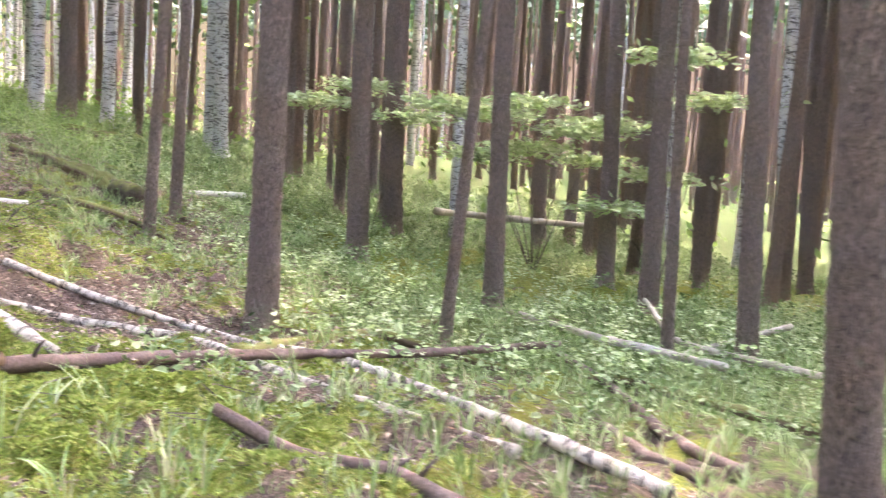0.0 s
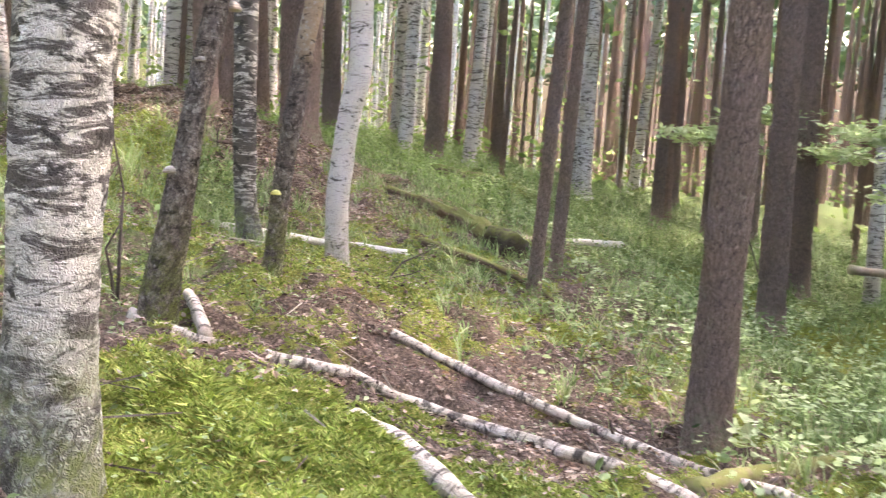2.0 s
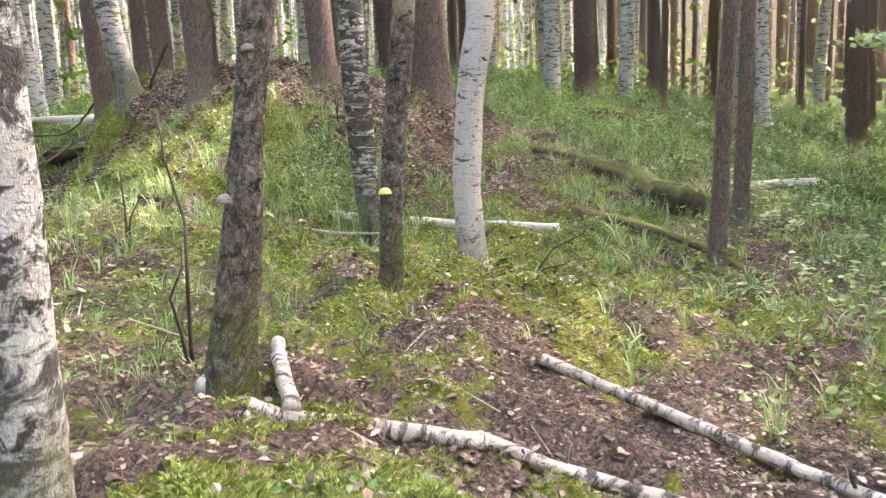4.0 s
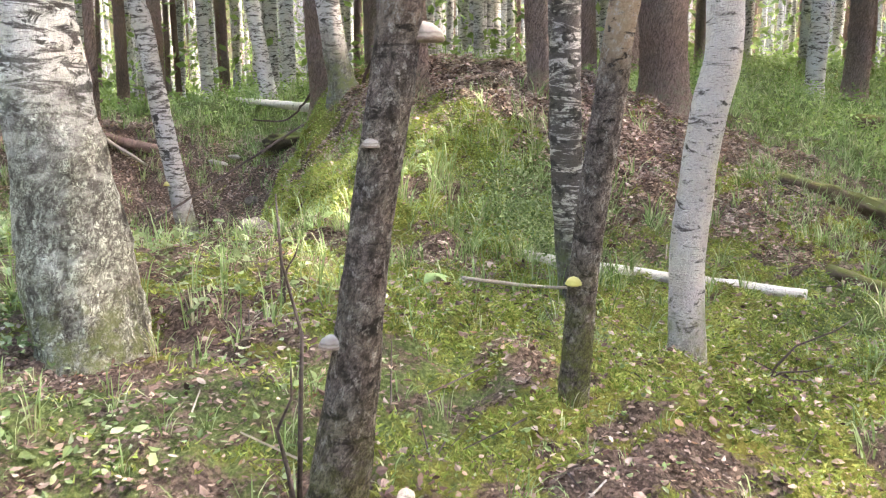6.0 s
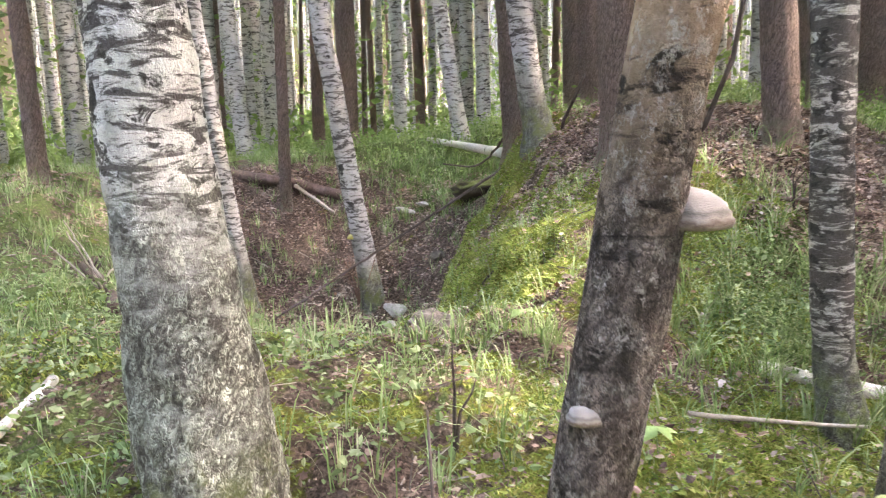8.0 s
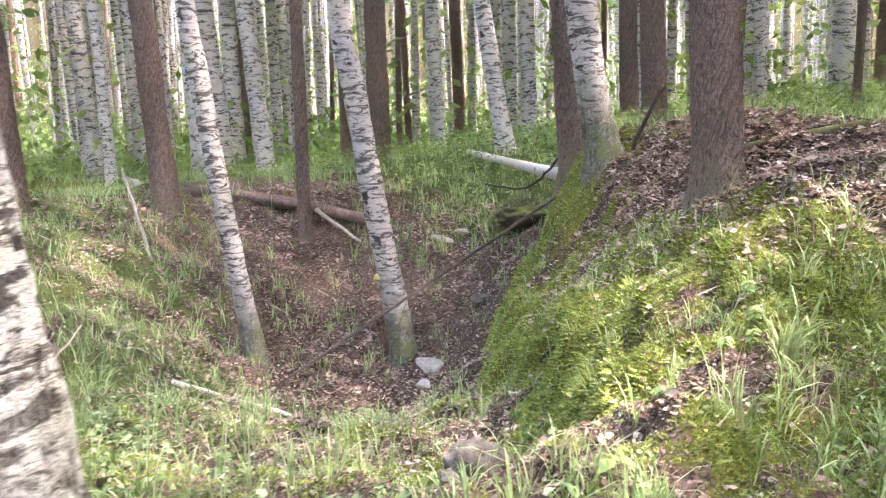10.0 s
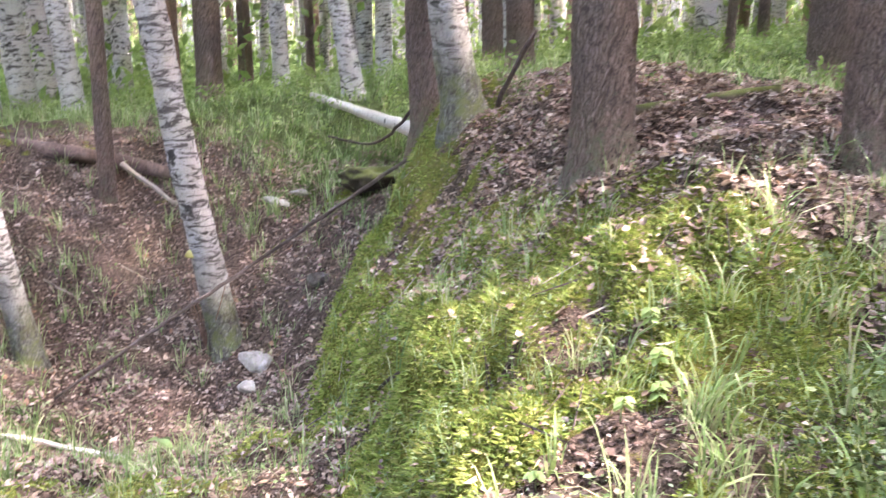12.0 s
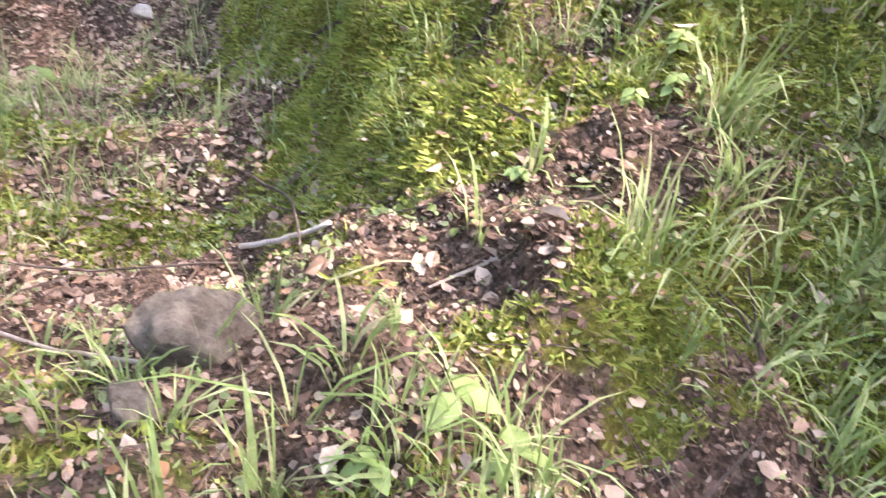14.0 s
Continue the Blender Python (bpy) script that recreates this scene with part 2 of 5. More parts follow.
LEAF = leafy("birch_leaves", (0.16, 0.25, 0.065), (0.27, 0.38, 0.12), (0.37, 0.48, 0.18), trans=0.5)
# light green raised towards white: sunlight on the leaves is put into colour
SUNLIT_LEAF = leafy("sunlit_leaves", (0.32, 0.42, 0.17), (0.46, 0.55, 0.29), (0.58, 0.64, 0.42), trans=0.5)
SEEDLEAF = leafy("seedling_leaves", (0.19, 0.3, 0.1), (0.28, 0.4, 0.16), (0.24, 0.35, 0.13), trans=0.35)


def ground_material():
    m = Mat("forest_floor", 0.95, 0.1)
    a = m.node("VertexColor", layer_name="cover")
    s = m.node("SeparateColor")
    m.link(a.outputs[0], s.inputs[0])
    v = m.coords()
    # darkest stops of soil, moss and green put shade between leaves into colour
    soil = m.ramp(m.noise(v, 38, 6, 0.75), (0.3, (0.018, 0.013, 0.011)), (0.48, (0.06, 0.042, 0.034)), (0.6, (0.14, 0.10, 0.08)), (0.76, (0.33, 0.26, 0.21)))
    speck = m.node("TexVoronoi")
    speck.inputs["Scale"].default_value = 46
    m.link(m.mix(0.1, v, m.noise(v, 20, 3), "ADD"), speck.inputs["Vector"])
    soil = m.mix(m.ramp(speck.outputs["Color"], (0.55, 0.0), (0.9, 0.55)), soil, (0.26, 0.19, 0.15))
    moss = m.ramp(m.noise(v, 52, 6, 0.75), (0.32, (0.03, 0.036, 0.01)), (0.5, (0.12, 0.14, 0.028)), (0.7, (0.30, 0.32, 0.07)))
    moss = m.mix(m.ramp(m.noise(v, 3.5, 4), (0.4, 0.0), (0.65, 0.6)), moss, (0.16, 0.13, 0.035))
    green = m.ramp(m.noise(v, 45, 6, 0.75), (0.32, (0.022, 0.03, 0.012)), (0.5, (0.08, 0.11, 0.035)), (0.7, (0.2, 0.24, 0.09)))
    edge = m.maths("MULTIPLY", m.maths("SUBTRACT", m.noise(v, 7, 6, 0.7), 0.5), 1.5)
    km = m.ramp(m.maths("ADD", s.outputs[0], edge), (0.42, 0.0), (0.58, 1.0))
    kg = m.ramp(m.maths("ADD", s.outputs[1], edge), (0.42, 0.0), (0.62, 1.0))
    c = m.mix(km, soil, moss)
    c = m.mix(kg, c, green)
    h = m.mix(0.4, m.noise(v, 60, 6, 0.8), m.noise(v, 14, 5, 0.7))
    return m.done(c, h, 1.0, 0.03)


FLOOR = ground_material()


# ---- shape helpers ----
def mesh_of(name, verts, faces, mat, smooth=True):
    me = bpy.data.meshes.new(name)
    me.from_pydata([tuple(map(float, p)) for p in verts], [], [tuple(map(int, q)) for q in faces])
    me.materials.append(mat)
    if smooth:
        me.polygons.foreach_set("use_smooth", [True] * len(me.polygons))
    me.update()
    return me


def soup(name, verts, quads, mat, tris=None, smooth=False):
    """A large mesh from arrays."""
    me = bpy.data.meshes.new(name)
    quads = np.asarray(quads, np.int32).reshape(-1, 4)
    tris = np.zeros((0, 3), np.int32) if tris is None else np.asarray(tris, np.int32).reshape(-1, 3)
    loops = np.concatenate([quads.ravel(), tris.ravel()])
    starts = np.concatenate([np.arange(len(quads)) * 4, len(quads) * 4 + np.arange(len(tris)) * 3])
    me.vertices.add(len(verts))
    me.vertices.foreach_set("co", np.asarray(verts, np.float32).ravel())
    me.loops.add(len(loops))
    me.loops.foreach_set("vertex_index", loops.astype(np.int32))
    me.polygons.add(len(starts))
    me.polygons.foreach_set("loop_start", starts.astype(np.int32))
    me.polygons.foreach_set("use_smooth", np.full(len(starts), smooth))
    me.update(calc_edges=True)
    me.materials.append(mat)
    return me


def part(name, me, parent, label=""):
    ob = new(name, me)
    ob.parent = parent
    return tagged(ob, label)


# ---- the lie of the land ----
BUMPS = ((-1, 10.4, 1.7), (-4.6, 9.6, 2.1), (3.4, 4.2, 1.3), (1.4, 7.4, 1.3), (6.5, 5, 2.5), (-1, 5.4, 1.5), (-0.3, 8, 0.9),
         (-2.9, 7.6, 1.2), (-7.5, 7.5, 2), (3, 8, 2), (-3.4, 11.4, 1.2), (2.2, 5.6, 0.9), (-2.2, 7.2, 0.8), (0.6, 7.6, 0.8), (-1.7, 9.75, 0.7), (-3.3, 11.2, 0.6), (-0.6, 4.4, 0.8))
KEEP = (-0.4474, -0.7485, -0.3904, 1.0298, 1.4647, 0.9801, -2.5095, -0.2898, -0.2060, -0.2654, 0.1567, 0.0785, 0.1452, 0.5284, -0.0921, 1.1978, 0.2012, -0.6851, -0.3075, 0.22, 0.14, -0.2)


def lie(x, y):
    x, y = np.asarray(x, float), np.asarray(y, float)
    z = KEEP[0] + KEEP[1] * np.tanh((x - 4) / 5) + KEEP[2] * np.tanh((y - 9) / 8) + KEEP[3] * np.tanh((x + 8) / 6)
    z = z + KEEP[4] * np.tanh((0.8 * y - 0.6 * x - 8) / 7)
    for (cx, cy, s), k in zip(BUMPS, KEEP[5:]):
        z = z + k * np.exp(-((x - cx) ** 2 + (y - cy) ** 2) / (2 * s * s))
    return z


WAVES = [(f * math.cos(a), f * math.sin(a), p, h) for f, a, p, h in
         [(rng.uniform(lo, hi), rng.uniform(0, 6.28), rng.uniform(0, 6.28), h) for lo, hi, h, n in
          ((2.5, 5, 0.018, 7), (7, 14, 0.0145, 9), (18, 34, 0.007, 9)) for _ in range(n)]]


def relief(x, y):
    z = 0.0 * np.asarray(x, float)
    for fx, fy, p, h in WAVES:
        z = z + h * np.sin(fx * x + fy * y + p + 0.8 * np.sin(fy * 0.7 * x - fx * 0.6 * y))
    for cx, cy, s, h in CUSHIONS:
        z = z + h * np.exp(-((x - cx) ** 2 + (y - cy) ** 2) / (s * s))
    return z


CUSHIONS = ((-2.98, 8.42, 0.19, 0.12), (-3.05, 7.82, 0.16, 0.11), (-3.41, 7.72, 0.17, 0.09), (-2.49, 7.5, 0.14, 0.07), (-2.71, 7.34, 0.14, 0.07), (-2.27, 7.6, 0.1, 0.05), (-1.17, 7.12, 0.11, 0.06), (-0.73, 7.02, 0.2, 0.09), (-0.57, 7.47, 0.19, 0.11), (-0.27, 7.74, 0.14, 0.08), (-0.39, 7.26, 0.2, 0.07), (-1.38, 7.95, 0.24, 0.07), (-2.79, 7.0, 0.13, 0.06), (-1.1, 6.83, 0.09, 0.05),
            (2.2, 2.5, 0.6, 0.12), (2.5, 1.9, 0.5, 0.08), (2.1, 1.5, 0.17, 0.05), (2.5, 1.2, 0.2, 0.06), (2.9, 2.6, 0.17, 0.05), (1.9, 2.2, 0.18, 0.06), (2.3, 2.9, 0.2, 0.06), (3.4, 1.0, 0.2, 0.06), (3.8, 1.5, 0.18, 0.05), (2.7, 0.6, 0.2, 0.06), (3.2, 0.2, 0.18, 0.05), (0.7, 5.9, 0.25, 0.06), (1.9, 6.7, 0.2, 0.05), (2.7, 6.0, 0.2, 0.05))


BANK = ((-3.9, 11.5), (-3.85, 10.2), (-3.5, 9.6), (-2.05, 8.35), (-1.65, 7.75))


def edge_way(x, y):
    """How far a spot lies from the steep edge of the mound above the hollow: above zero on the mound's side."""
    best, side = 9.0 + 0.0 * x, 0.0 * x
    for (ax, ay), (bx, by) in zip(BANK, BANK[1:]):
        ux, uy = bx - ax, by - ay
        t = np.clip(((x - ax) * ux + (y - ay) * uy) / (ux * ux + uy * uy), 0, 1)
        d = np.hypot(x - ax - t * ux, y - ay - t * uy)
        side = np.where(d < best, np.sign(ux * (y - ay) - uy * (x - ax)), side)
        best = np.minimum(d, best)
    return side * best + 0.07 * np.sin(4.3 * x + 3.1 * y) + 0.055 * np.sin(8.7 * x - 6.9 * y + 1) + 0.03 * np.sin(17 * x + 13 * y)


def bank(x, y):
    s, k = edge_way(x, y), np.clip((y - 7.6) / 0.6, 0, 1)
    return (0.13 + 0.08 * clump(x, y, 2.9)) * np.tanh(s / 0.11) * np.exp(-(s / 0.55) ** 2) * k * k * (3 - 2 * k)


def ground(x, y):
    return lie(x, y) + relief(x, y) + bank(x, y)


def gz(x, y):
    return float(ground(x, y))


def bell(x, y, cx, cy, sx, sy, turn=0.0):
    c, s = math.cos(radians(turn)), math.sin(radians(turn))
    u, v = (x - cx) * c + (y - cy) * s, -(x - cx) * s + (y - cy) * c
    return np.exp(-(u / sx) ** 2 - (v / sy) ** 2)


def clump(x, y, f=2.3):
    """Patchiness, 0 to 1."""
    return np.clip(0.5 + 0.5 * np.sin(f * x + 1.7 * np.sin(f * 0.8 * y)) * np.sin(f * 1.1 * y + 1.3 * np.sin(f * 0.7 * x + 2)) + 0.3 * np.sin(3.1 * f * x - 2.3 * f * y), 0, 1)


def mossy(x, y):
    """Where moss grows, 0 to 1."""
    k = 0.37 + 0.5 * (clump(x, y, 1.7) - 0.5) + 0.45 * (clump(x + 7, y, 4.3) - 0.5) + 0.4 * (clump(x, y + 3, 9.1) - 0.5)
    for cx, cy, sx, sy, a in ((2.2, 2.0, 0.7, 1.2, 0), (3.0, 0.9, 0.5, 0.5, 0), (3.9, 1.3, 0.7, 0.7, 0), (5.2, 3.4, 1.0, 0.7, 30), (-3.2, 10.3, 0.45, 0.7, 0), (-3.5, 9.8, 0.3, 0.5, 0), (-2.75, 9.5, 0.5, 0.7, 0), (-2.0, 9.0, 0.5, 0.6, 0), (-1.6, 8.45, 0.4, 0.45, 0), (-1.3, 7.9, 0.35, 0.4, 0),
                              (1.7, 6.9, 1.6, 1.3, 0), (0.5, 5.8, 0.9, 0.8, 0), (2.9, 7.2, 1.0, 0.8, 0), (0.2, 8.0, 0.6, 0.5, 0), (2.6, 5.6, 0.8, 0.5, 0), (-0.6, 9.0, 0.5, 0.4, 0)):
        k = k + 0.5 * bell(x, y, cx, cy, sx, sy, a)
    for cx, cy, s, h in CUSHIONS:
        k = k + 0.7 * bell(x, y, cx, cy, s, s)
    s, along = edge_way(x, y), np.clip((y - 7.7) / 0.4, 0, 1)
    k = k + along * (0.75 * np.exp(-((s - 0.06) / 0.17) ** 2) - 0.6 * np.exp(-((s + 0.45) / 0.22) ** 2))
    for cx, cy, sx, sy in ((-5.2, 9.7, 1.8, 1.6), (-0.3, 10.8, 1.6, 0.9), (3.5, 4.6, 0.35, 0.8), (-1.5, 7.2, 0.9, 0.6), (-0.4, 6.8, 0.9, 0.5), (-0.3, 7.9, 0.5, 0.3), (-7, 11, 2, 2), (-0.7, 9.85, 0.9, 0.45), (0.4, 9.7, 0.7, 0.4), (-2.2, 10.4, 0.7, 0.5)):
        k = k - 0.4 * bell(x, y, cx, cy, sx, sy)
    return np.clip(k, 0, 1)


def grassy(x, y):
    """Where grass and herbs grow, 0 to 1."""
    x, y = np.clip(x, -60, 60), np.clip(y, -60, 60)
    k = 0.3 + 0.25 * (clump(x, y, 1.2) - 0.5) + 0.45 / (1 + np.exp(-(x - 5.2 - 2.4 / (1 + np.exp((y - 3.8) * 2.0))) * 1.5)) + 0.55 / (1 + np.exp(-(y - 12.6) * 1.4)) + 0.3 / (1 + np.exp((x + 3.2) * 2.0))
    for cx, cy, sx, sy in ((0.6, 8.6, 0.9, 0.8), (0.1, 7.7, 0.6, 0.6), (-0.8, 6.2, 0.9, 0.7), (1.0, 4.6, 0.7, 0.9), (-3.0, 4.5, 2.0, 1.6), (0.2, 3.2, 1.0, 1.0), (3.0, 7.8, 1.0, 1.0)):
        k = k + 0.3 * bell(x, y, cx, cy, sx, sy)
    for cx, cy, sx, sy in ((-5.3, 10.3, 1.8, 1.4), (-0.3, 10.6, 1.8, 1.0), (-0.6, 7.1, 0.9, 0.7), (-2.6, 7.6, 0.9, 0.6), (3.6, 3.6, 1.4, 1.2), (-1.8, 7.3, 0.9, 0.7), (-8, 11, 2, 1.6), (-0.7, 9.8, 0.9, 0.5), (0.4, 9.7, 0.7, 0.45), (-2.3, 10.4, 0.8, 0.6)):
        k = k - 0.6 * bell(x, y, cx, cy, sx, sy)
    for cx, cy, s, h in CUSHIONS[:14]:
        k = k - 0.6 * bell(x, y, cx, cy, s, s)
    k = k - 0.35 * np.exp(-((edge_way(x, y) + 0.05) / 0.25) ** 2) * np.clip((y - 7.7) / 0.4, 0, 1)
    return np.clip(k, 0, 1)


def stretch(lo, hi, fine, far, grow=1.13):
    mid = np.arange(lo, hi + fine / 2, fine)
    out, step, p = [], fine, hi
    while p < far:
        step *= grow
        p += step
        out.append(p)
    out = np.array(out)
    return np.concatenate([(lo + hi) - out[::-1], mid, out])


gx, gy = stretch(-7.0, 8.0, 0.05, 400), stretch(-3.0, 13.0, 0.05, 400)
X, Y = np.meshgrid(gx, gy)
far_off = np.clip((np.hypot(X, Y - 6) - 25) / 30, 0, 1)
Z = lie(X, Y) + relief(X, Y) * (1 - far_off) + bank(X, Y)
ny, nx = X.shape
idx = np.arange(ny * nx).reshape(ny, nx)
quads = np.stack([idx[:-1, :-1], idx[:-1, 1:], idx[1:, 1:], idx[1:, :-1]], -1).reshape(-1, 4)
me = soup("ground", np.stack([X, Y, Z], -1).reshape(-1, 3), quads, FLOOR, smooth=True)
cover = np.ones((ny * nx, 4), np.float32)
cover[:, 0], cover[:, 1], cover[:, 2] = mossy(X, Y).ravel(), grassy(X, Y).ravel(), 0
me.color_attributes.new("cover", "FLOAT_COLOR", "POINT").data.foreach_set("color", cover.ravel())
tagged(new("ground", me), "uneven forest floor of moss, leaf litter and grass", "ground", kind="structure")


# ---- trees ----
def tube(path, radii, segs=14, rough=0.0, freq=9.0, seed=0, cap=True):
    """Vertices and faces of a round bar along a path."""
    r = np.random.default_rng(seed)
    path, radii = np.asarray(path, float), np.asarray(radii, float)
    way = np.gradient(path, axis=0)
    way /= np.linalg.norm(way, axis=1, keepdims=True)
    ref = np.array([0.0, 0, 1]) if abs(way[0][2]) < 0.8 else np.array([1.0, 0, 0])
    verts, ph = [], r.uniform(0, 6.28, 6)
    for i, (p, w, q) in enumerate(zip(path, way, radii)):
        a = np.cross(w, ref)
        a /= np.linalg.norm(a)
        b = np.cross(w, a)
        ang = np.arange(segs) / segs * 2 * math.pi
        s = i * 1.0
        k = 1 + rough * (np.sin(2 * ang + ph[0] + s * 0.31) + 0.7 * np.sin(3 * ang + ph[1] - s * 0.23) + 0.6 * np.sin(5 * ang + ph[2] + s * 0.9)) + rough * 0.8 * r.normal(size=segs)
        verts.append(p + q * k[:, None] * (np.cos(ang)[:, None] * a + np.sin(ang)[:, None] * b))
    n = len(path)
    verts = np.concatenate(verts)
    faces = [(i * segs + j, i * segs + (j + 1) % segs, (i + 1) * segs + (j + 1) % segs, (i + 1) * segs + j) for i in range(n - 1) for j in range(segs)]
    if cap:
        faces += [tuple(range(segs))[::-1], tuple(range((n - 1) * segs, n * segs))]
    return verts, faces


def joined(pieces):
    verts, faces, n = [], [], 0
    for v, f in pieces:
        verts += [tuple(p) for p in v]
        faces += [tuple(i + n for i in q) for q in f]
        n += len(v)
    return verts, faces


def leaf_quads(centres, size, r, flat=0.0):
    """Small bent leaves at the centres: four corners each, two halves folded."""
    n = len(centres)
    a = r.normal(size=(n, 3))
    a[:, 2] *= 1 - flat
    a /= np.linalg.norm(a, axis=1, keepdims=True)
    b = np.cross(a, r.normal(size=(n, 3)) * (1, 1, 1 - flat) + (0, 0, flat * 2))
    b /= np.linalg.norm(b, axis=1, keepdims=True)
    s = (size * r.uniform(0.6, 1.4, n))[:, None]
    c = np.asarray(centres)
    v = np.stack([c - a * s, c + b * s * 0.45, c + a * s, c - b * s * 0.45], 1).reshape(-1, 3)
    return v, np.arange(4 * n).reshape(-1, 4)


def leaf_hexes(centres, size, r, flat=0.8):
    """Curled leaves with six corners: two quads that share the midrib."""
    n = len(centres)
    a = r.normal(size=(n, 3)) * (1, 1, 1 - flat)
    a /= np.linalg.norm(a, axis=1, keepdims=True)
    b = np.cross(a, r.normal(size=(n, 3)) * (1 - flat * 0.7) + (0, 0, flat * 2))
    b /= np.linalg.norm(b, axis=1, keepdims=True)
    up = np.cross(a, b)
    s = (size * np.exp(np.clip(r.normal(0, 0.45, n), -1, 0.6)))[:, None]
    w, curl = s * r.uniform(0.35, 0.75, (n, 1)), s * r.uniform(-0.35, 0.45, (n, 1))
    c = np.asarray(centres)
    v = np.stack([c - a * s, c - a * s * 0.35 + b * w + up * curl, c + a * s * 0.4 + b * w * 0.8 + up * curl, c + a * s, c + a * s * 0.4 - b * w * 0.8 + up * curl, c - a * s * 0.35 - b * w + up * curl], 1).reshape(-1, 3)
    k = (np.arange(n) * 6)[:, None]
    return v, np.concatenate([k + [0, 1, 2, 3], k + [0, 3, 4, 5]])


def crown_mesh(name, kind, seed, height=7.0, spread=2.0, n=650):
    """Limbs are left to the trunk; this is the leaf mass: many small leaves in uneven clumps round limb ends."""
    r = np.random.default_rng(seed)
    k = 26
    t = r.uniform(0, 1, k)
    ang = r.uniform(0, 6.28, k)
    out = spread * np.sin(np.pi * (0.12 + 0.85 * t)) * r.uniform(0.35, 1, k)
    hubs = np.stack([np.cos(ang) * out, np.sin(ang) * out, t * height + r.normal(0, 0.2, k)], -1)
    which = r.integers(0, k, n)
    c = hubs[which] + r.normal(0, 1, (n, 3)) * (0.5, 0.5, 0.32)
    v, q = leaf_quads(c, 0.16 if kind == "birch" else 0.2, r, 0.3)
    return soup(name, v, q, LEAF if kind == "birch" else NEEDLE)


CROWNS = {k: [crown_mesh(k + "_crown", k, 40 + i + (9 if k == "pine" else 0)) for i in range(3)] for k in ("birch", "pine")}


def limbs(axis_top, r0, height, seed, n=7):
    r = np.random.default_rng(seed)
    out = []
    for i in range(n):
        z = height * r.uniform(0.1, 0.95)
        a, ln = r.uniform(0, 6.28), r.uniform(0.8, 1.8)
        p = np.array(axis_top) + (0, 0, z)
        end = p + (math.cos(a) * ln, math.sin(a) * ln, ln * 0.35)
        out.append(tube([p, (p + end) / 2 + (0, 0, 0.08), end], [r0 * 0.3, r0 * 0.2, 0.008], 5))
    return out


def tree(kind, mat, pts, label, group="", tall=16.0, flare=0.18, segs=22, rough=0.03, seed=1, category="tree"):
    """A tree whose stem follows pts, rows of (x, y, z, radius), and goes on to its crown above."""
    pts = np.array(pts, float)
    base = pts[0, :3].copy()
    base[2] = gz(base[0], base[1])
    rel = pts[:, :3] - base
    zs, xs, ys, rs = rel[:, 2], rel[:, 0], rel[:, 1], pts[:, 3]
    z = np.concatenate([[-0.75, -0.35, -0.04], np.arange(0.03, 3.2, 0.06), np.linspace(3.4, tall, 22)])
    top, slope = zs[-1], (rel[-1] - rel[0])[:2] / max(0.3, zs[-1] - zs[0])
    over = np.clip(z - top, 0, None)
    lean = over * np.exp(-over / 6) * 0.8
    x, y = np.interp(z, zs, xs) + slope[0] * lean, np.interp(z, zs, ys) + slope[1] * lean
    for a in (x, y):
        a[3:-3] = np.convolve(a, np.ones(5) / 5, "same")[3:-3]
    r = np.interp(z, zs, rs) * (1 - 0.72 * np.clip((z - top) / (tall - top), 0, 1))
    r = r * (1 + flare * np.exp(-np.clip(z, -0.2, None) / 0.16))
    t = new(kind + "_tree")
    t.location = base
    v, f = tube(np.stack([x, y, z], -1), r, segs, rough, seed=seed)
    pieces = [(v, f)] + limbs((x[-22], y[-22], tall * 0.58), rs[0], tall * 0.4, seed)
    part("trunk", mesh_of("trunk", *joined(pieces), mat), t)
    c = part("crown", CROWNS[kind][seed % 3], t)
    c.location = (x[-1], y[-1], tall - 6.4)
    return tagged(t, label, category, group)


def straight(x, y, r, lx, ly, up=3.0):
    z = float(lie(x, y))
    return [(x, y, z, r), (x + lx * up, y + ly * up, z + up, r * 0.86)]


# trees that the path passes close by
OLD_BIRCH = tree("birch", BIRCH_BROWN, [(1.40, 3.54, -0.05, 0.105), (1.42, 3.55, 0.18, 0.10), (1.50, 3.585, 0.75, 0.079), (1.55, 3.62, 1.2, 0.068), (1.59, 3.64, 1.45, 0.066), (1.65, 3.67, 1.9, 0.064), (1.69, 3.69, 2.15, 0.066)],
     "old leaning birch with dark cracked bark and shelf fungi", seed=3, rough=0.04, segs=32)
part("branch", mesh_of("branch", *tube([(0.265, 0.13, 1.88), (0.315, 0.155, 1.94), (0.35, 0.17, 2.04), (0.365, 0.18, 2.16), (0.41, 0.2, 2.5)], [0.0045, 0.004, 0.004, 0.0035, 0.003], 7), wood_dark("side_branch_bark", (0.04, 0.03, 0.026), (0.1, 0.08, 0.07))), OLD_BIRCH, "thin dark upright side branch")
tree("birch", BIRCH_LICHEN, [(-0.61, 4.42, 0.25, 0.275), (-0.64, 4.39, 0.71, 0.27), (-0.675, 4.345, 1.33, 0.225), (-0.71, 4.30, 1.85, 0.196), (-0.715, 4.285, 2.4, 0.19)],
     "thick birch whose base is crusted with grey-green lichen", seed=4, rough=0.034, segs=72, flare=0.1)
tree("birch", BIRCH_PATCH, [(1.575, 2.02, -0.08, 0.085), (1.58, 2.02, 0.72, 0.08), (1.59, 2.03, 1.19, 0.07), (1.58, 2.02, 1.7, 0.072)],
     "white birch with black patches and curling bark", seed=5)
tree("birch", BIRCH_SCAR, [(1.80, 1.35, -0.1, 0.145), (1.80, 1.35, 0.5, 0.132), (1.82, 1.36, 1.33, 0.14)],
     "stout birch with black scars and pale lichen", seed=6, rough=0.03)
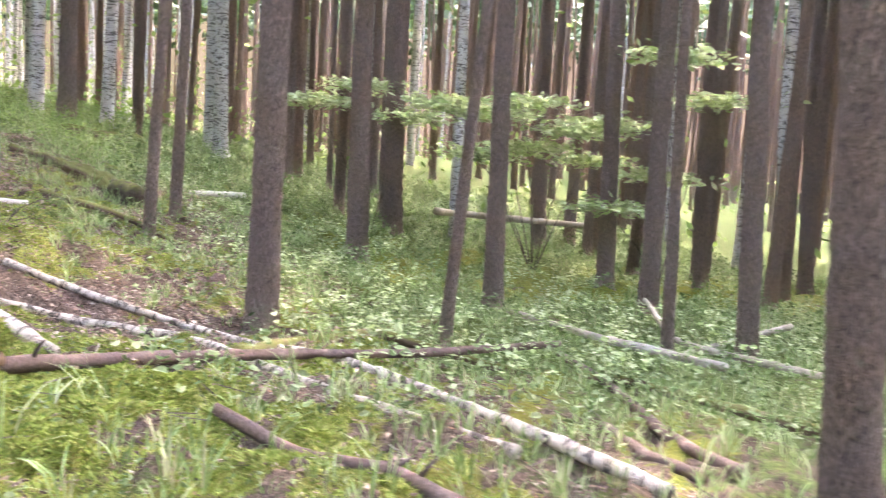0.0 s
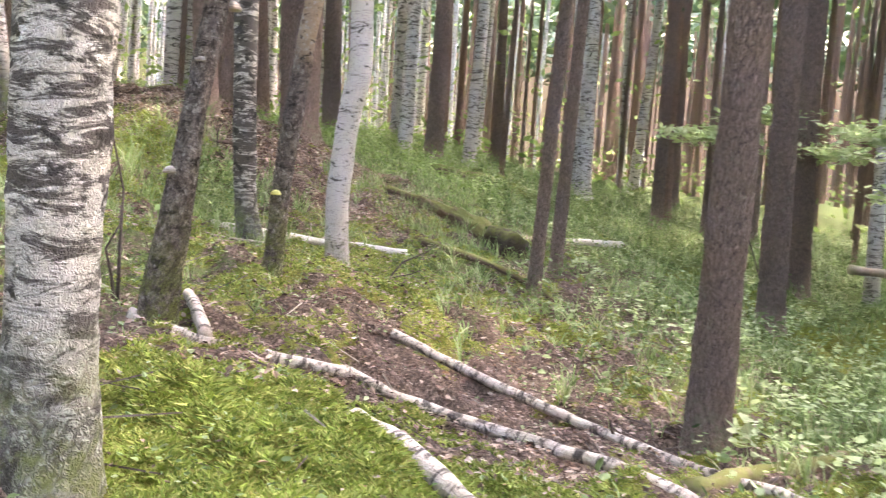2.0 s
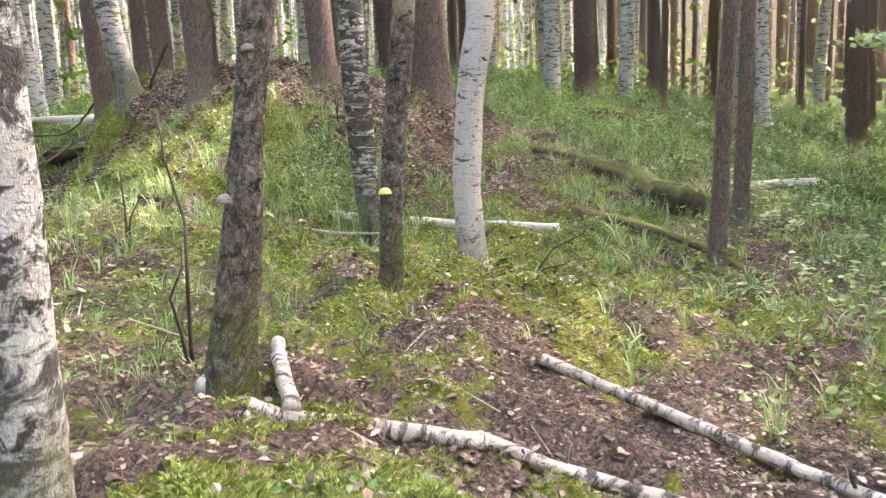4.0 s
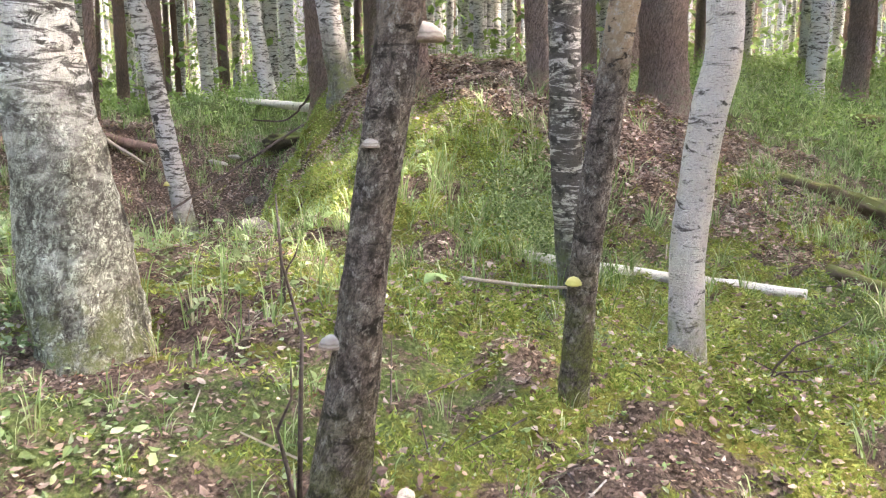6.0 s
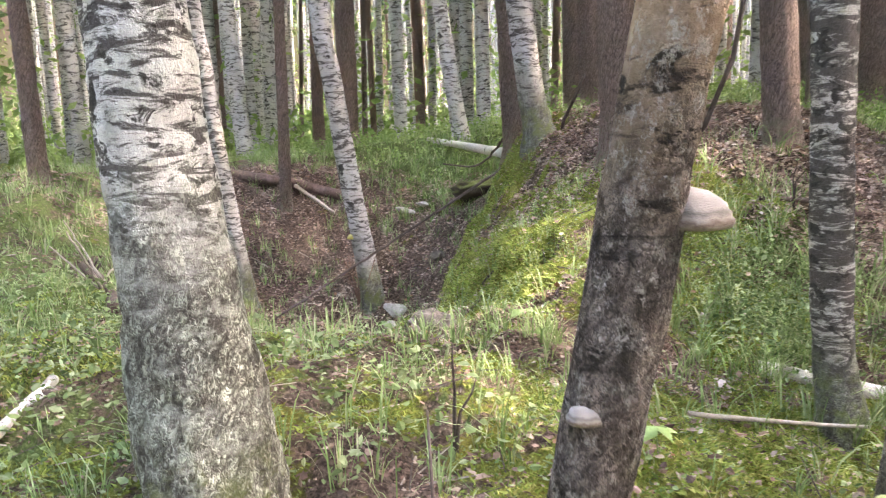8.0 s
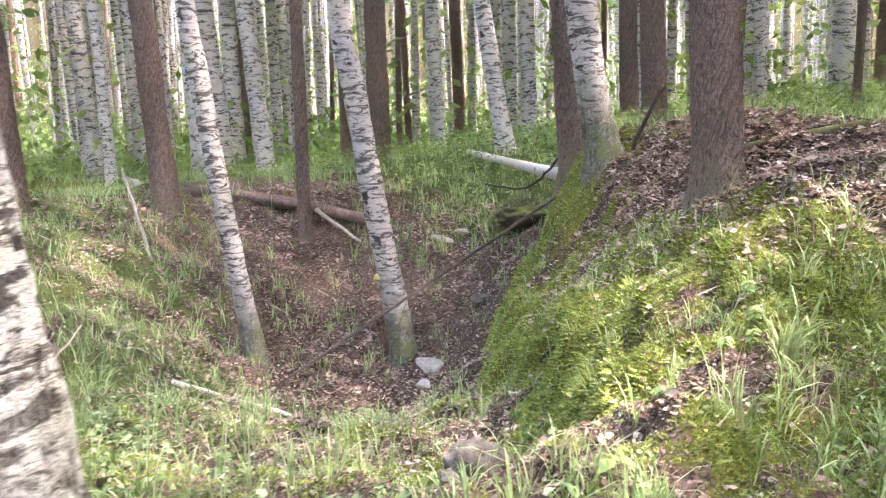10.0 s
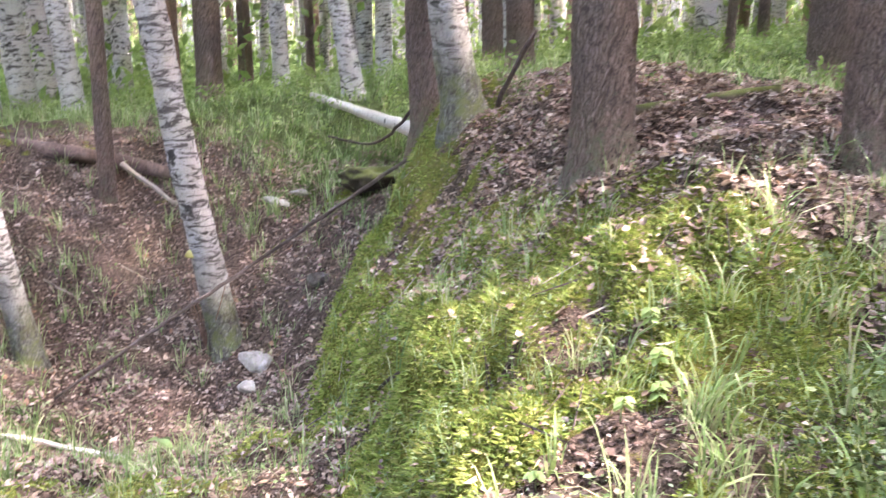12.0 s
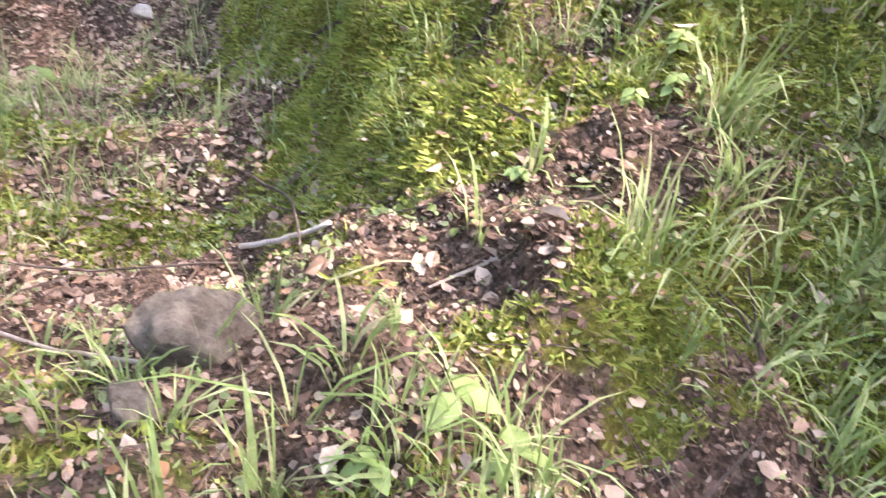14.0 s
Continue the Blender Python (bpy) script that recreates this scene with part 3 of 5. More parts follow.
tree("birch", BIRCH_BLACK, [(1.07, 7.42, 0.02, 0.13), (1.0, 7.40, 0.5, 0.115), (0.95, 7.385, 1.4, 0.115), (0.92, 7.375, 2.6, 0.118)],
     "birch with black and white ringed bark", seed=7)
tree("birch", BIRCH_TAN, [(1.71, 5.25, 0.1, 0.07), (1.745, 5.26, 0.7, 0.071), (1.79, 5.27, 1.15, 0.075), (1.83, 5.28, 1.46, 0.072), (1.87, 5.29, 1.84, 0.068), (1.93, 5.31, 2.24, 0.072)],
     "slim leaning birch with brown bark and a yellow fungus", seed=8, flare=0.15)
tree("birch", BIRCH_CLEAN, [(2.075, 6.295, 0.02, 0.105), (2.045, 6.29, 0.6, 0.1), (2.09, 6.3, 1.17, 0.098), (2.13, 6.305, 1.5, 0.105), (2.19, 6.31, 1.72, 0.1), (2.165, 6.31, 2.35, 0.096)],
     "crooked pale birch with smooth bark and mossy foot", seed=9, rough=0.02)
tree("birch", BIRCH_FOOT, [(-5.29, 10.24, -0.6, 0.137), (-5.49, 10.03, 1.3, 0.127), (-5.64, 9.87, 3.0, 0.118)], "slim birch leaning over the hollow", seed=10, flare=0.25)
tree("birch", BIRCH_FOOT, [(-5.95, 8.76, -0.4, 0.1), (-6.06, 8.59, 1.06, 0.098), (-6.15, 8.45, 2.69, 0.096)], "slim birch leaning over the hollow", seed=11, flare=0.25)
tree("birch", BIRCH_FOOT, [(-3.28, 11.15, 1.27, 0.18), (-3.33, 11.12, 1.6, 0.165), (-3.40, 11.07, 2.06, 0.155), (-3.50, 11.01, 3.0, 0.15)], "birch beside a pine on the bank of the hollow", seed=12, flare=0.2)
tree("pine", PINE, [(-3.92, 11.55, 1.36, 0.17), (-3.98, 11.52, 2.7, 0.165)], "pine close behind a birch on the bank", seed=13)
tree("pine", PINE, [(-1.57, 9.84, 1.2, 0.185), (-1.60, 9.82, 2.05, 0.18), (-1.63, 9.80, 2.9, 0.175)], "thick brown pine on top of the mound", seed=14, segs=28, flare=0.22)
tree("pine", PINE, [(-0.17, 10.11, 1.5, 0.16), (-0.26, 10.09, 2.9, 0.15)], "brown pine on top of the mound", seed=15, flare=0.2)
tree("pine", PINE, [(0.83, 11.44, 1.3, 0.28), (0.74, 11.42, 3.0, 0.26)], "thick pine behind the mound", seed=16, segs=28, flare=0.2)
PINE_LABEL, BIRCH_LABEL = "straight pine with brown flaking bark", "white birch with dark marks"
for n, (x, y, r, lx, ly) in enumerate((
        (4.89, 4.59, 0.155, 0.009, -0.002), (7.35, 9.8, 0.185, -0.02, 0.006), (9.0, 12.9, 0.2, -0.03, 0.01), (8.72, 7.45, 0.148, -0.02, 0.01),
        (13.5, 14.9, 0.17, -0.04, 0.024), (11.93, 9.47, 0.165, -0.03, 0.025), (11.16, 7.10, 0.152, -0.013, 0.01), (9.7, 4.66, 0.075, -0.027, 0.021))):
    tree("pine", PINE, straight(x, y, r, lx, ly), PINE_LABEL, "pines of the slope", seed=20 + n, flare=0.2, tall=25.0)
for n, (x, y, r, lx, ly) in enumerate((
        (16.1, 12.1, 0.165, -0.025, 0.02), (10.45, 4.16, 0.131, -0.038, 0.034), (16.8, 9.6, 0.155, -0.045, 0.045), (4.04, 8.15, 0.078, 0.041, -0.005),
        (4.49, 9.7, 0.088, 0.025, -0.003), (2.75, 17.5, 0.2, 0.01, 0), (8.17, 14.07, 0.12, 0, 0), (6.68, -0.71, 0.135, -0.055, 0.033), (6.76, 4.5, 0.068, 0.06, -0.015))):
    tree("pine", PINE, straight(x, y, r, lx, ly), PINE_LABEL, "pines of the slope", seed=30 + n, flare=0.2, tall=25.0)
for n, (x, y, r, lx, ly) in enumerate((
        (-7.5, 10.75, 0.088, 0.01, 0.015), (-8.5, 9.4, 0.16, -0.02, -0.03), (-8.7, 7.7, 0.125, -0.01, -0.02), (-0.88, 16.6, 0.24, -0.06, -0.01),
        (-1.2, 15.0, 0.2, -0.02, 0), (-5.0, 15.4, 0.19, -0.03, -0.02), (-6.6, 17.5, 0.17, -0.02, 0), (0.3, 19, 0.22, -0.03, 0), (-3.1, 20.7, 0.1, -0.05, 0), (-9.6, 14.2, 0.2, 0.01, 0))):
    tree("pine", PINE, straight(x, y, r, lx, ly), PINE_LABEL, "pines behind the mound", seed=40 + n, flare=0.2)
for n, (x, y, r, lx, ly) in enumerate((
        (-6.7, 14.0, 0.14, -0.11, -0.09), (16.5, 9.95, 0.15, -0.05, 0.05), (10.93, 14.2, 0.14, -0.02, 0.01), (6.28, 18.7, 0.19, -0.02, 0), (2.09, 18.1, 0.17, 0.01, 0),
        (3.6, 19.4, 0.16, 0.03, 0), (-11.5, 13.2, 0.17, -0.04, -0.05), (-10.2, 16.4, 0.15, -0.02, 0))):
    tree("birch", BIRCH, straight(x, y, r, lx, ly), BIRCH_LABEL, "birches of the forest", seed=60 + n, flare=0.25)

# the forest around
def forest_tree(kind, mat, label, seed):
    t = tree(kind, mat, [(0, 0, gz(0, 0), 0.15), (0.03 * (seed % 3 - 1), 0.02, gz(0, 0) + 3, 0.13)], label, kind + "es of the forest" if kind == "birch" else "pines of the forest",
             segs=12, rough=0.03, seed=seed, flare=0.25)
    return t


KINDS = {"pine": [forest_tree("pine", PINE if i % 2 else PINE_RED, PINE_LABEL, 70 + i) for i in range(4)],
         "birch": [forest_tree("birch", BIRCH if i % 2 else BIRCH_BAND, BIRCH_LABEL, 80 + i) for i in range(4)]}
PLACED = [(o.location.x, o.location.y) for o in scene.collection.objects if o.name.endswith("_tree") or "_tree." in o.name]
r = np.random.default_rng(21)
made, tries, used, FAR = 0, 0, [], {"pine": [], "birch": []}
taken = list(PLACED)
while made < 2100 and tries < 30000:
    tries += 1
    d = 11 + 60 * r.uniform() ** 0.75
    a = r.uniform(0, 2 * math.pi)
    x, y = 1.0 + d * math.cos(a), 5.0 + d * math.sin(a)
    back = a > math.pi * 1.12 and a < math.pi * 1.9
    if back and r.uniform() < 0.6:
        continue
    if math.hypot(x - 0.5, y - 5) < 13.5 or min(math.hypot(x - p, y - q) for p, q in taken) < 1.15:
        continue
    if -9.5 < x < 0 and 8 < y < 15:
        continue
    birchy = 1 / (1 + math.exp((x - 2.5 - 0.1 * y) * 0.35))
    kind = "birch" if r.uniform() < 0.12 + 0.7 * birchy and not (x > 8 and math.hypot(x - 1, y - 5) < 19) else "pine"
    s = r.uniform(0.55, 1.35)
    if math.hypot(x - 1, y - 5) > 31:
        FAR[kind].append((x, y, float(lie(x, y)), 0.15 * s, r.normal(0, 0.02), r.normal(0, 0.02)))
        taken.append((x, y))
        made += 1
        continue
    src = KINDS[kind][r.integers(0, 4)]
    m = pose(x, y, float(lie(x, y)), r.normal(0, 1.2), r.normal(0, 1.2), r.uniform(0, 360)) @ Matrix.Diagonal((s, s, r.uniform(0.9, 1.15), 1))
    todo = [k for k in (*KINDS["pine"], *KINDS["birch"]) if k not in used]
    if todo:
        src = todo[0]
        used.append(src)
        src.matrix_basis = m
    else:
        copy_thing(src, m)
    taken.append((x, y))
    made += 1


for kind, mat, label in (("pine", PINE_RED, "far pine stems of the forest"), ("birch", BIRCH, "far white birch stems of the forest")):
    rows = np.array(FAR[kind])
    hs, n = np.array([-0.3, 0.3, 5, 10, 15]), 9
    ang = np.arange(n) / n * 2 * math.pi
    rad = rows[:, 3, None] * np.array([1.3, 1.0, 0.85, 0.65, 0.3])
    cx = rows[:, 0, None, None] + rows[:, 4, None, None] * hs[None, :, None] + rad[:, :, None] * np.cos(ang)
    cy = rows[:, 1, None, None] + rows[:, 5, None, None] * hs[None, :, None] + rad[:, :, None] * np.sin(ang)
    cz = rows[:, 2, None, None] + hs[None, :, None] + 0 * cx
    i, j = np.meshgrid(np.arange(len(hs) - 1), np.arange(n), indexing="ij")
    ring = np.stack([i * n + j, i * n + (j + 1) % n, (i + 1) * n + (j + 1) % n, (i + 1) * n + j], -1).reshape(-1, 4)
    q = (np.arange(len(rows)) * len(hs) * n)[:, None, None] + ring
    tagged(new("far_" + kind + "_wood", soup("far_wood", np.stack([cx, cy, cz], -1).reshape(-1, 3), q.reshape(-1, 4), mat, smooth=True)), label, "trees", kind="stuff")


# ---- fallen logs, branches ----
def log_thing(name, pts, r0, r1, mat, label, category="fallen log", sunk=0.4, seed=1, stubs=0, lift=0.0, segs=12, rough=0.04, group=""):
    """A stem lying along ground points pts, rows of (x, y) or (x, y, height above ground)."""
    p = np.array([(q[0], q[1], gz(q[0], q[1]) + (q[2] if len(q) > 2 else lift)) for q in pts])
    d = np.concatenate([[0], np.cumsum(np.linalg.norm(np.diff(p, axis=0), axis=1))])
    n = max(8, int(d[-1] / 0.12))
    s = np.linspace(0, d[-1], n)
    r = np.random.default_rng(seed)
    c = np.stack([np.interp(s, d, p[:, i]) for i in range(3)], -1)
    if n > 12:
        for i in range(3):
            pad = np.pad(c[:, i], 3, mode="reflect", reflect_type="odd")
            c[:, i] = np.convolve(pad, np.ones(7) / 7, "valid")
    rad = np.linspace(r0, r1, n) * (1 + 0.05 * r.normal(size=n))
    c[:, 2] += rad * (1 - sunk)
    c[:, :2] += 0.006 * r.normal(size=(n, 2))
    base = c[0].copy()
    turn = Vector(c[-1] - c[0]).to_track_quat("Z", "Y").to_matrix()
    local = np.array(turn)
    v, f = tube(c - base, rad, segs, rough, seed=seed)
    ob = new(name, mesh_of(name, v @ local, f, mat))
    ob.matrix_basis = Matrix.Translation(base) @ turn.to_4x4()
    for i in range(stubs):
        j = r.integers(2, n - 2)
        a = r.uniform(0, 6.28)
        way = np.array([math.cos(a) * 0.5, math.sin(a) * 0.5, r.uniform(0.4, 1)])
        ln = r.uniform(0.06, 0.2)
        q = c[j] - base
        sv, sf = tube([q, q + way * ln * 0.6, q + way * ln + (0.01, 0, 0)], [0.014, 0.011, 0.007], 6)
        part("branch_stub", mesh_of("branch_stub", np.asarray(sv) @ local, sf, TWIG if mat is not WHITE_LOG else mat), ob)
    return tagged(ob, label, category, group)


log_thing("birch_log", [(2.66, 4.82), (3.31, 4.82), (4.15, 4.4), (4.78, 4.22), (5.33, 3.72, 0.02), (5.56, 2.4, 0.03), (5.88, 1.48), (6.05, 0.75), (6.2, 0.0)], 0.034, 0.048, BIRCH_LOG, "long thin birch log lying across the slope", seed=1, stubs=5)
log_thing("birch_log", [(2.45, 3.72), (2.8, 3.85), (3.45, 3.85, 0.02), (4.2, 3.2, 0.02), (4.64, 2.78), (5.03, 2.15), (5.22, 1.4), (5.6, 0.6)], 0.036, 0.046, BIRCH_LOG, "long thin birch log under a dark pine log", seed=2, stubs=5)
log_thing("birch_log", [(2.62, 2.6), (2.85, 2.35), (3.18, 2.02)], 0.045, 0.055, BIRCH_LOG, "short piece of birch log in the moss", seed=3)
log_thing("pine_log", [(2.95, 1.12, -0.01), (3.65, 1.91, 0.03), (4.75, 3.11, 0.08), (6.25, 3.7, 0.14), (8.1, 4.45, 0.17)], 0.046, 0.04, DEADWOOD, "long dark pine log lying over birch logs", seed=4, stubs=6)
log_thing("pine_log", [(1.85, 0.35, 0.02), (2.4, 0.72, 0.03), (2.98, 1.15, 0.03)], 0.036, 0.044, PEELED, "barkless orange end of a pine log", seed=5)
log_thing("pine_log", [(4.52, 3.75), (6.02, 5.0), (7.54, 6.13)], 0.08, 0.06, ROTTEN, "dark mossy log beneath birch logs", seed=6, sunk=0.7, stubs=2)
log_thing("birch_log", [(1.26, 3.52), (1.62, 3.45), (2.09, 3.66), (2.5, 3.72)], 0.04, 0.04, BIRCH_LOG, "broken white birch piece in the moss", seed=7)
log_thing("birch_log", [(1.43, 4.02, 0.03), (1.56, 3.72, 0.05), (1.71, 3.46, 0.02)], 0.036, 0.042, BIRCH_LOG, "broken white birch stub", seed=8)
log_thing("birch_log", [(0.5, 7.6), (1.5, 7.95), (2.62, 8.22)], 0.05, 0.04, WHITE_LOG, "slender white birch log on moss", seed=9)
log_thing("pine_log", [(8.15, 4.52, 0.04), (7.96, 3.2, 0.03), (7.2, 1.28), (7.0, 0.35)], 0.042, 0.05, DEADWOOD, "dark fallen pine stem", seed=10, stubs=3)
log_thing("pine_log", [(6.95, 1.75), (6.85, 1.1), (6.72, 0.4)], 0.045, 0.052, DEADWOOD, "short dark log in the grass", seed=11)
log_thing("pine_log", [(4.0, 0.84), (4.3, 0.45), (4.65, 0.03), (4.9, -0.3)], 0.036, 0.042, DEADWOOD, "dark rotten log sunk in moss", seed=12, sunk=1.0, stubs=3)
log_thing("pine_log", [(1.7, 0.35, 0.0), (2.2, 0.5, 0.0), (2.5, 0.66, 0.0)], 0.026, 0.026, PEELED, "tan broken log end in the moss", seed=51, sunk=0.5)
log_thing("pine_log", [(6.0, 4.15, 0.02), (7.2, 4.0, 0.02), (8.3, 3.1, 0.0)], 0.05, 0.04, ROTTEN, "mossy dark log behind the birch logs", seed=52, sunk=0.3, stubs=2)
log_thing("pine_log", [(8.8, 7.1), (9.0, 5.2, 0.05), (9.4, 3.3, 0.05)], 0.04, 0.05, GREYWOOD, "weathered thin stem lying on herbs", seed=13)
log_thing("pine_log", [(8.2, 3.4), (8.9, 1.5)], 0.05, 0.06, ROTTEN, "mossy fallen pine stem", seed=14, sunk=0.6)
log_thing("pine_log", [(10.6, 6.4, 0.3), (9.9, 4.8, 0.12), (10.6, 3.2)], 0.035, 0.045, GREYWOOD, "leaning grey dead stem", seed=15)
log_thing("pine_log", [(9.6, 4.4, 0.1), (12.5, 5.6, 0.1)], 0.035, 0.045, GREYWOOD, "leaning grey dead stem", seed=16)
log_thing("pine_log", [(10.2, 13.6, 0.8), (15.5, 15.4, 0.7)], 0.08, 0.07, GREYWOOD, "pale fallen trunk held off the ground", seed=17)
rotten = log_thing("mossy_log", [(2.2, 10.3), (2.62, 10.5), (3.4, 10.45), (3.75, 9.95)], 0.08, 0.13, ROTTEN, "thick rotten log grown over with moss", seed=18, sunk=0.6, rough=0.17, segs=18)
log_thing("mossy_log", [(3.68, 9.95, 0.02), (3.97, 9.5, 0.0)], 0.17, 0.2, HOLLOW_SHADE, "stump end of a rotten log, coloured dark for its shaded hollow", "stump", seed=19, sunk=0.5, rough=0.08, segs=18)
log_thing("mossy_log", [(2.78, 15.2), (4.0, 16.2)], 0.15, 0.18, ROTTEN, "overgrown old log on the rise", seed=20, sunk=0.6, rough=0.08)
log_thing("pine_log", [(2.74, 8.66), (3.63, 8.4), (4.45, 8.05)], 0.05, 0.035, ROTTEN, "thin mossy stem beside the white log", seed=21, sunk=0.3)
log_thing("birch_log", [(4.9, 11.75), (5.95, 12.6)], 0.05, 0.05, WHITE_LOG, "white birch piece among the herbs", seed=22)
log_thing("birch_log", [(-7.5, 14.1, 0.0), (-4.0, 11.75, 0.0)], 0.045, 0.075, WHITE_LOG, "white birch log on the rim of the hollow", seed=23)
log_thing("dead_branch", [(-5.9, 12.5, 0.28), (-4.9, 12.1, 0.25), (-3.7, 11.5, 0.3)], 0.012, 0.02, TWIG, "dark dead branch over the white log", "branch", seed=24)
log_thing("dead_branch", [(-3.0, 11.1, 0.05), (-2.85, 11.05, 0.3), (-2.62, 11.0, 0.45)], 0.022, 0.016, TWIG, "dark broken branch jutting up beside a birch", "branch", seed=25)
log_thing("dead_branch", [(-5.45, 8.6, 0.04), (-3.9, 11.3, 0.05)], 0.013, 0.018, TWIG, "long thin dead branch lying down the bank", "branch", seed=26, sunk=0)
log_thing("dead_branch", [(-2.95, 8.8, 0.03), (-2.15, 8.55, 0.05)], 0.007, 0.01, TWIG, "dark twig at the foot of the mound", "branch", seed=27, sunk=0)
log_thing("mossy_log", [(-1.7, 10.66), (-0.75, 10.46)], 0.042, 0.048, ROTTEN, "mossy log on top of the mound", seed=28, sunk=0.3)
log_thing("pine_log", [(-9.3, 10.3), (-7.76, 10.97, 0.03), (-6.9, 11.55)], 0.1, 0.075, DEADWOOD, "dark log sliding into the hollow", seed=29, stubs=3)
log_thing("dead_branch", [(-7.57, 11.0, 0.1), (-6.85, 11.1, 0.04)], 0.03, 0.02, GREYWOOD, "pale broken branch below a log", "branch", seed=30)
log_thing("dead_branch", [(0.0, 9.05, 0.03), (0.37, 9.24, 0.06), (0.7, 9.25, 0.03)], 0.018, 0.026, DEADWOOD, "short weathered branch in the grass", "branch", seed=31)
log_thing("dead_branch", [(-4.9, 7.2, 0.05), (-4.75, 7.9, 0.05), (-4.4, 8.45, 0.05)], 0.02, 0.014, WHITE_LOG, "pale thin stick on the litter", "branch", seed=32, sunk=0)
log_thing("birch_log", [(-1.6, 3.7), (-1.83, 4.12), (-2.1, 4.5)], 0.032, 0.028, WHITE_LOG, "white birch log in the grass", seed=33, sunk=0.5)
log_thing("dead_branch", [(0.54, 6.5, 0.03), (0.85, 7.0, 0.05), (1.2, 7.35, 0.03)], 0.014, 0.01, GREYWOOD, "pale stick on the moss", "branch", seed=34, sunk=0)
log_thing("birch_log", [(-14.0, 11.8), (-9.4, 9.95)], 0.09, 0.07, GREYWOOD, "pale log on the far rim", seed=35)
log_thing("pine_log", [(-5.4, 6.45, 0.08), (-4.4, 6.1, 0.1), (-3.2, 5.5, 0.02)], 0.05, 0.06, DEADWOOD, "dark branchy log in the grass", seed=36, stubs=6)
log_thing("dead_branch", [(-1.9, 7.55, 0.02), (-1.7, 7.56, 0.02), (-1.5, 7.56, 0.02)], 0.011, 0.008, WHITE_LOG, "short white birch stick in the litter", "branch", seed=38, sunk=0)
log_thing("dead_branch", [(-2.3, 6.55, 0.04), (-1.8, 6.62, 0.03), (-1.45, 6.6, 0.03)], 0.007, 0.006, GREYWOOD, "pale thin stick beside a rock", "branch", seed=39, sunk=0)
log_thing("dead_branch", [(-2.75, 6.7, 0.05), (-2.3, 7.15, 0.06), (-1.85, 7.5, 0.03)], 0.006, 0.004, TWIG, "thin dark arching twig over moss", "branch", seed=40, sunk=0)
log_thing("dead_branch", [(-2.25, 7.95, 0.02), (-1.8, 7.75, 0.03), (-1.45, 7.3, 0.02)], 0.006, 0.004, TWIG, "thin dark twig in the litter", "branch", seed=41, sunk=0)
log_thing("dead_branch", [(-0.95, 7.75, 0.05), (-0.2, 7.65, 0.05), (0.25, 7.35, 0.04)], 0.005, 0.004, TWIG, "long thin straw-brown twig on the mound", "branch", seed=42, sunk=0)
for n, (ex, ey, ez) in enumerate(((-4.9, 5.9, 0.4), (-4.3, 5.75, 0.5), (-4.6, 6.4, 0.45), (-3.9, 5.6, 0.38), (-5.2, 6.2, 0.5))):
    log_thing("dead_branch", [(-4.4 + 0.15 * n, 6.05 - 0.08 * n, 0.1), (ex, ey, ez)], 0.011, 0.006, GREYWOOD, "pale dry twig standing off a fallen log", "branch", seed=43 + n, sunk=0)
log_thing("dead_branch", [(-8.2, 8.7, 0.5), (-7.1, 8.35, 0.02)], 0.012, 0.02, GREYWOOD, "pale dry leaning stick", "branch", seed=37, sunk=0)


# ---- rocks and fungi ----
def rock(name, x, y, size, turn, mat, label, seed, sunk=0.25, hewn=True):
    bm = bmesh.new()
    bmesh.ops.create_icosphere(bm, subdivisions=4, radius=1.0)
    off = Vector((seed * 3.1, seed * 1.7, seed))
    rr = np.random.default_rng(seed + 300)
    cuts = [(Vector(w).normalized(), rr.uniform(0.62, 0.9)) for w in rr.normal(size=(9, 3))]
    for v in bm.verts:
        n = noise.noise(v.co * 1.1 + off) * 0.45 + noise.noise(v.co * 2.6 + off) * 0.2 + noise.noise(v.co * 7 + off) * 0.06
        v.co = v.co * (1 + n)
        for way, far in cuts if hewn else ():
            over = v.co.dot(way) - far - 0.03 * noise.noise(v.co * 4 + off)
            if over > 0:
                v.co -= way * over * 0.92
        v.co = Vector((v.co.x * size[0], v.co.y * size[1], v.co.z * size[2]))
    me = bpy.data.meshes.new(name)
    bm.to_mesh(me)
    bm.free()
    me.materials.append(mat)
    me.polygons.foreach_set("use_smooth", [True] * len(me.polygons))
    ob = new(name, me)
    ob.matrix_basis = pose(x, y, gz(x, y) + size[2] * (0.8 - sunk), 4, 12, turn)
    return tagged(ob, label, "rock")


def stone_material(name, a, b):
    m = Mat(name, 0.9)
    v = m.coords()
    c = m.mix(m.ramp(m.noise(v, 16, 6, 0.7), (0.35, 0.0), (0.65, 1.0)), a, b)
    c = m.mix(m.ramp(m.noise(v, 70, 4, 0.7), (0.55, 0.0), (0.75, 0.6)), c, tuple(x * 0.5 for x in a))
    c = m.mix(m.ramp(m.noise(v, 6, 4), (0.55, 0.0), (0.7, 0.4)), c, (0.16, 0.17, 0.07))
    return m.done(c, m.noise(v, 32, 6, 0.75), 0.9, 0.015)


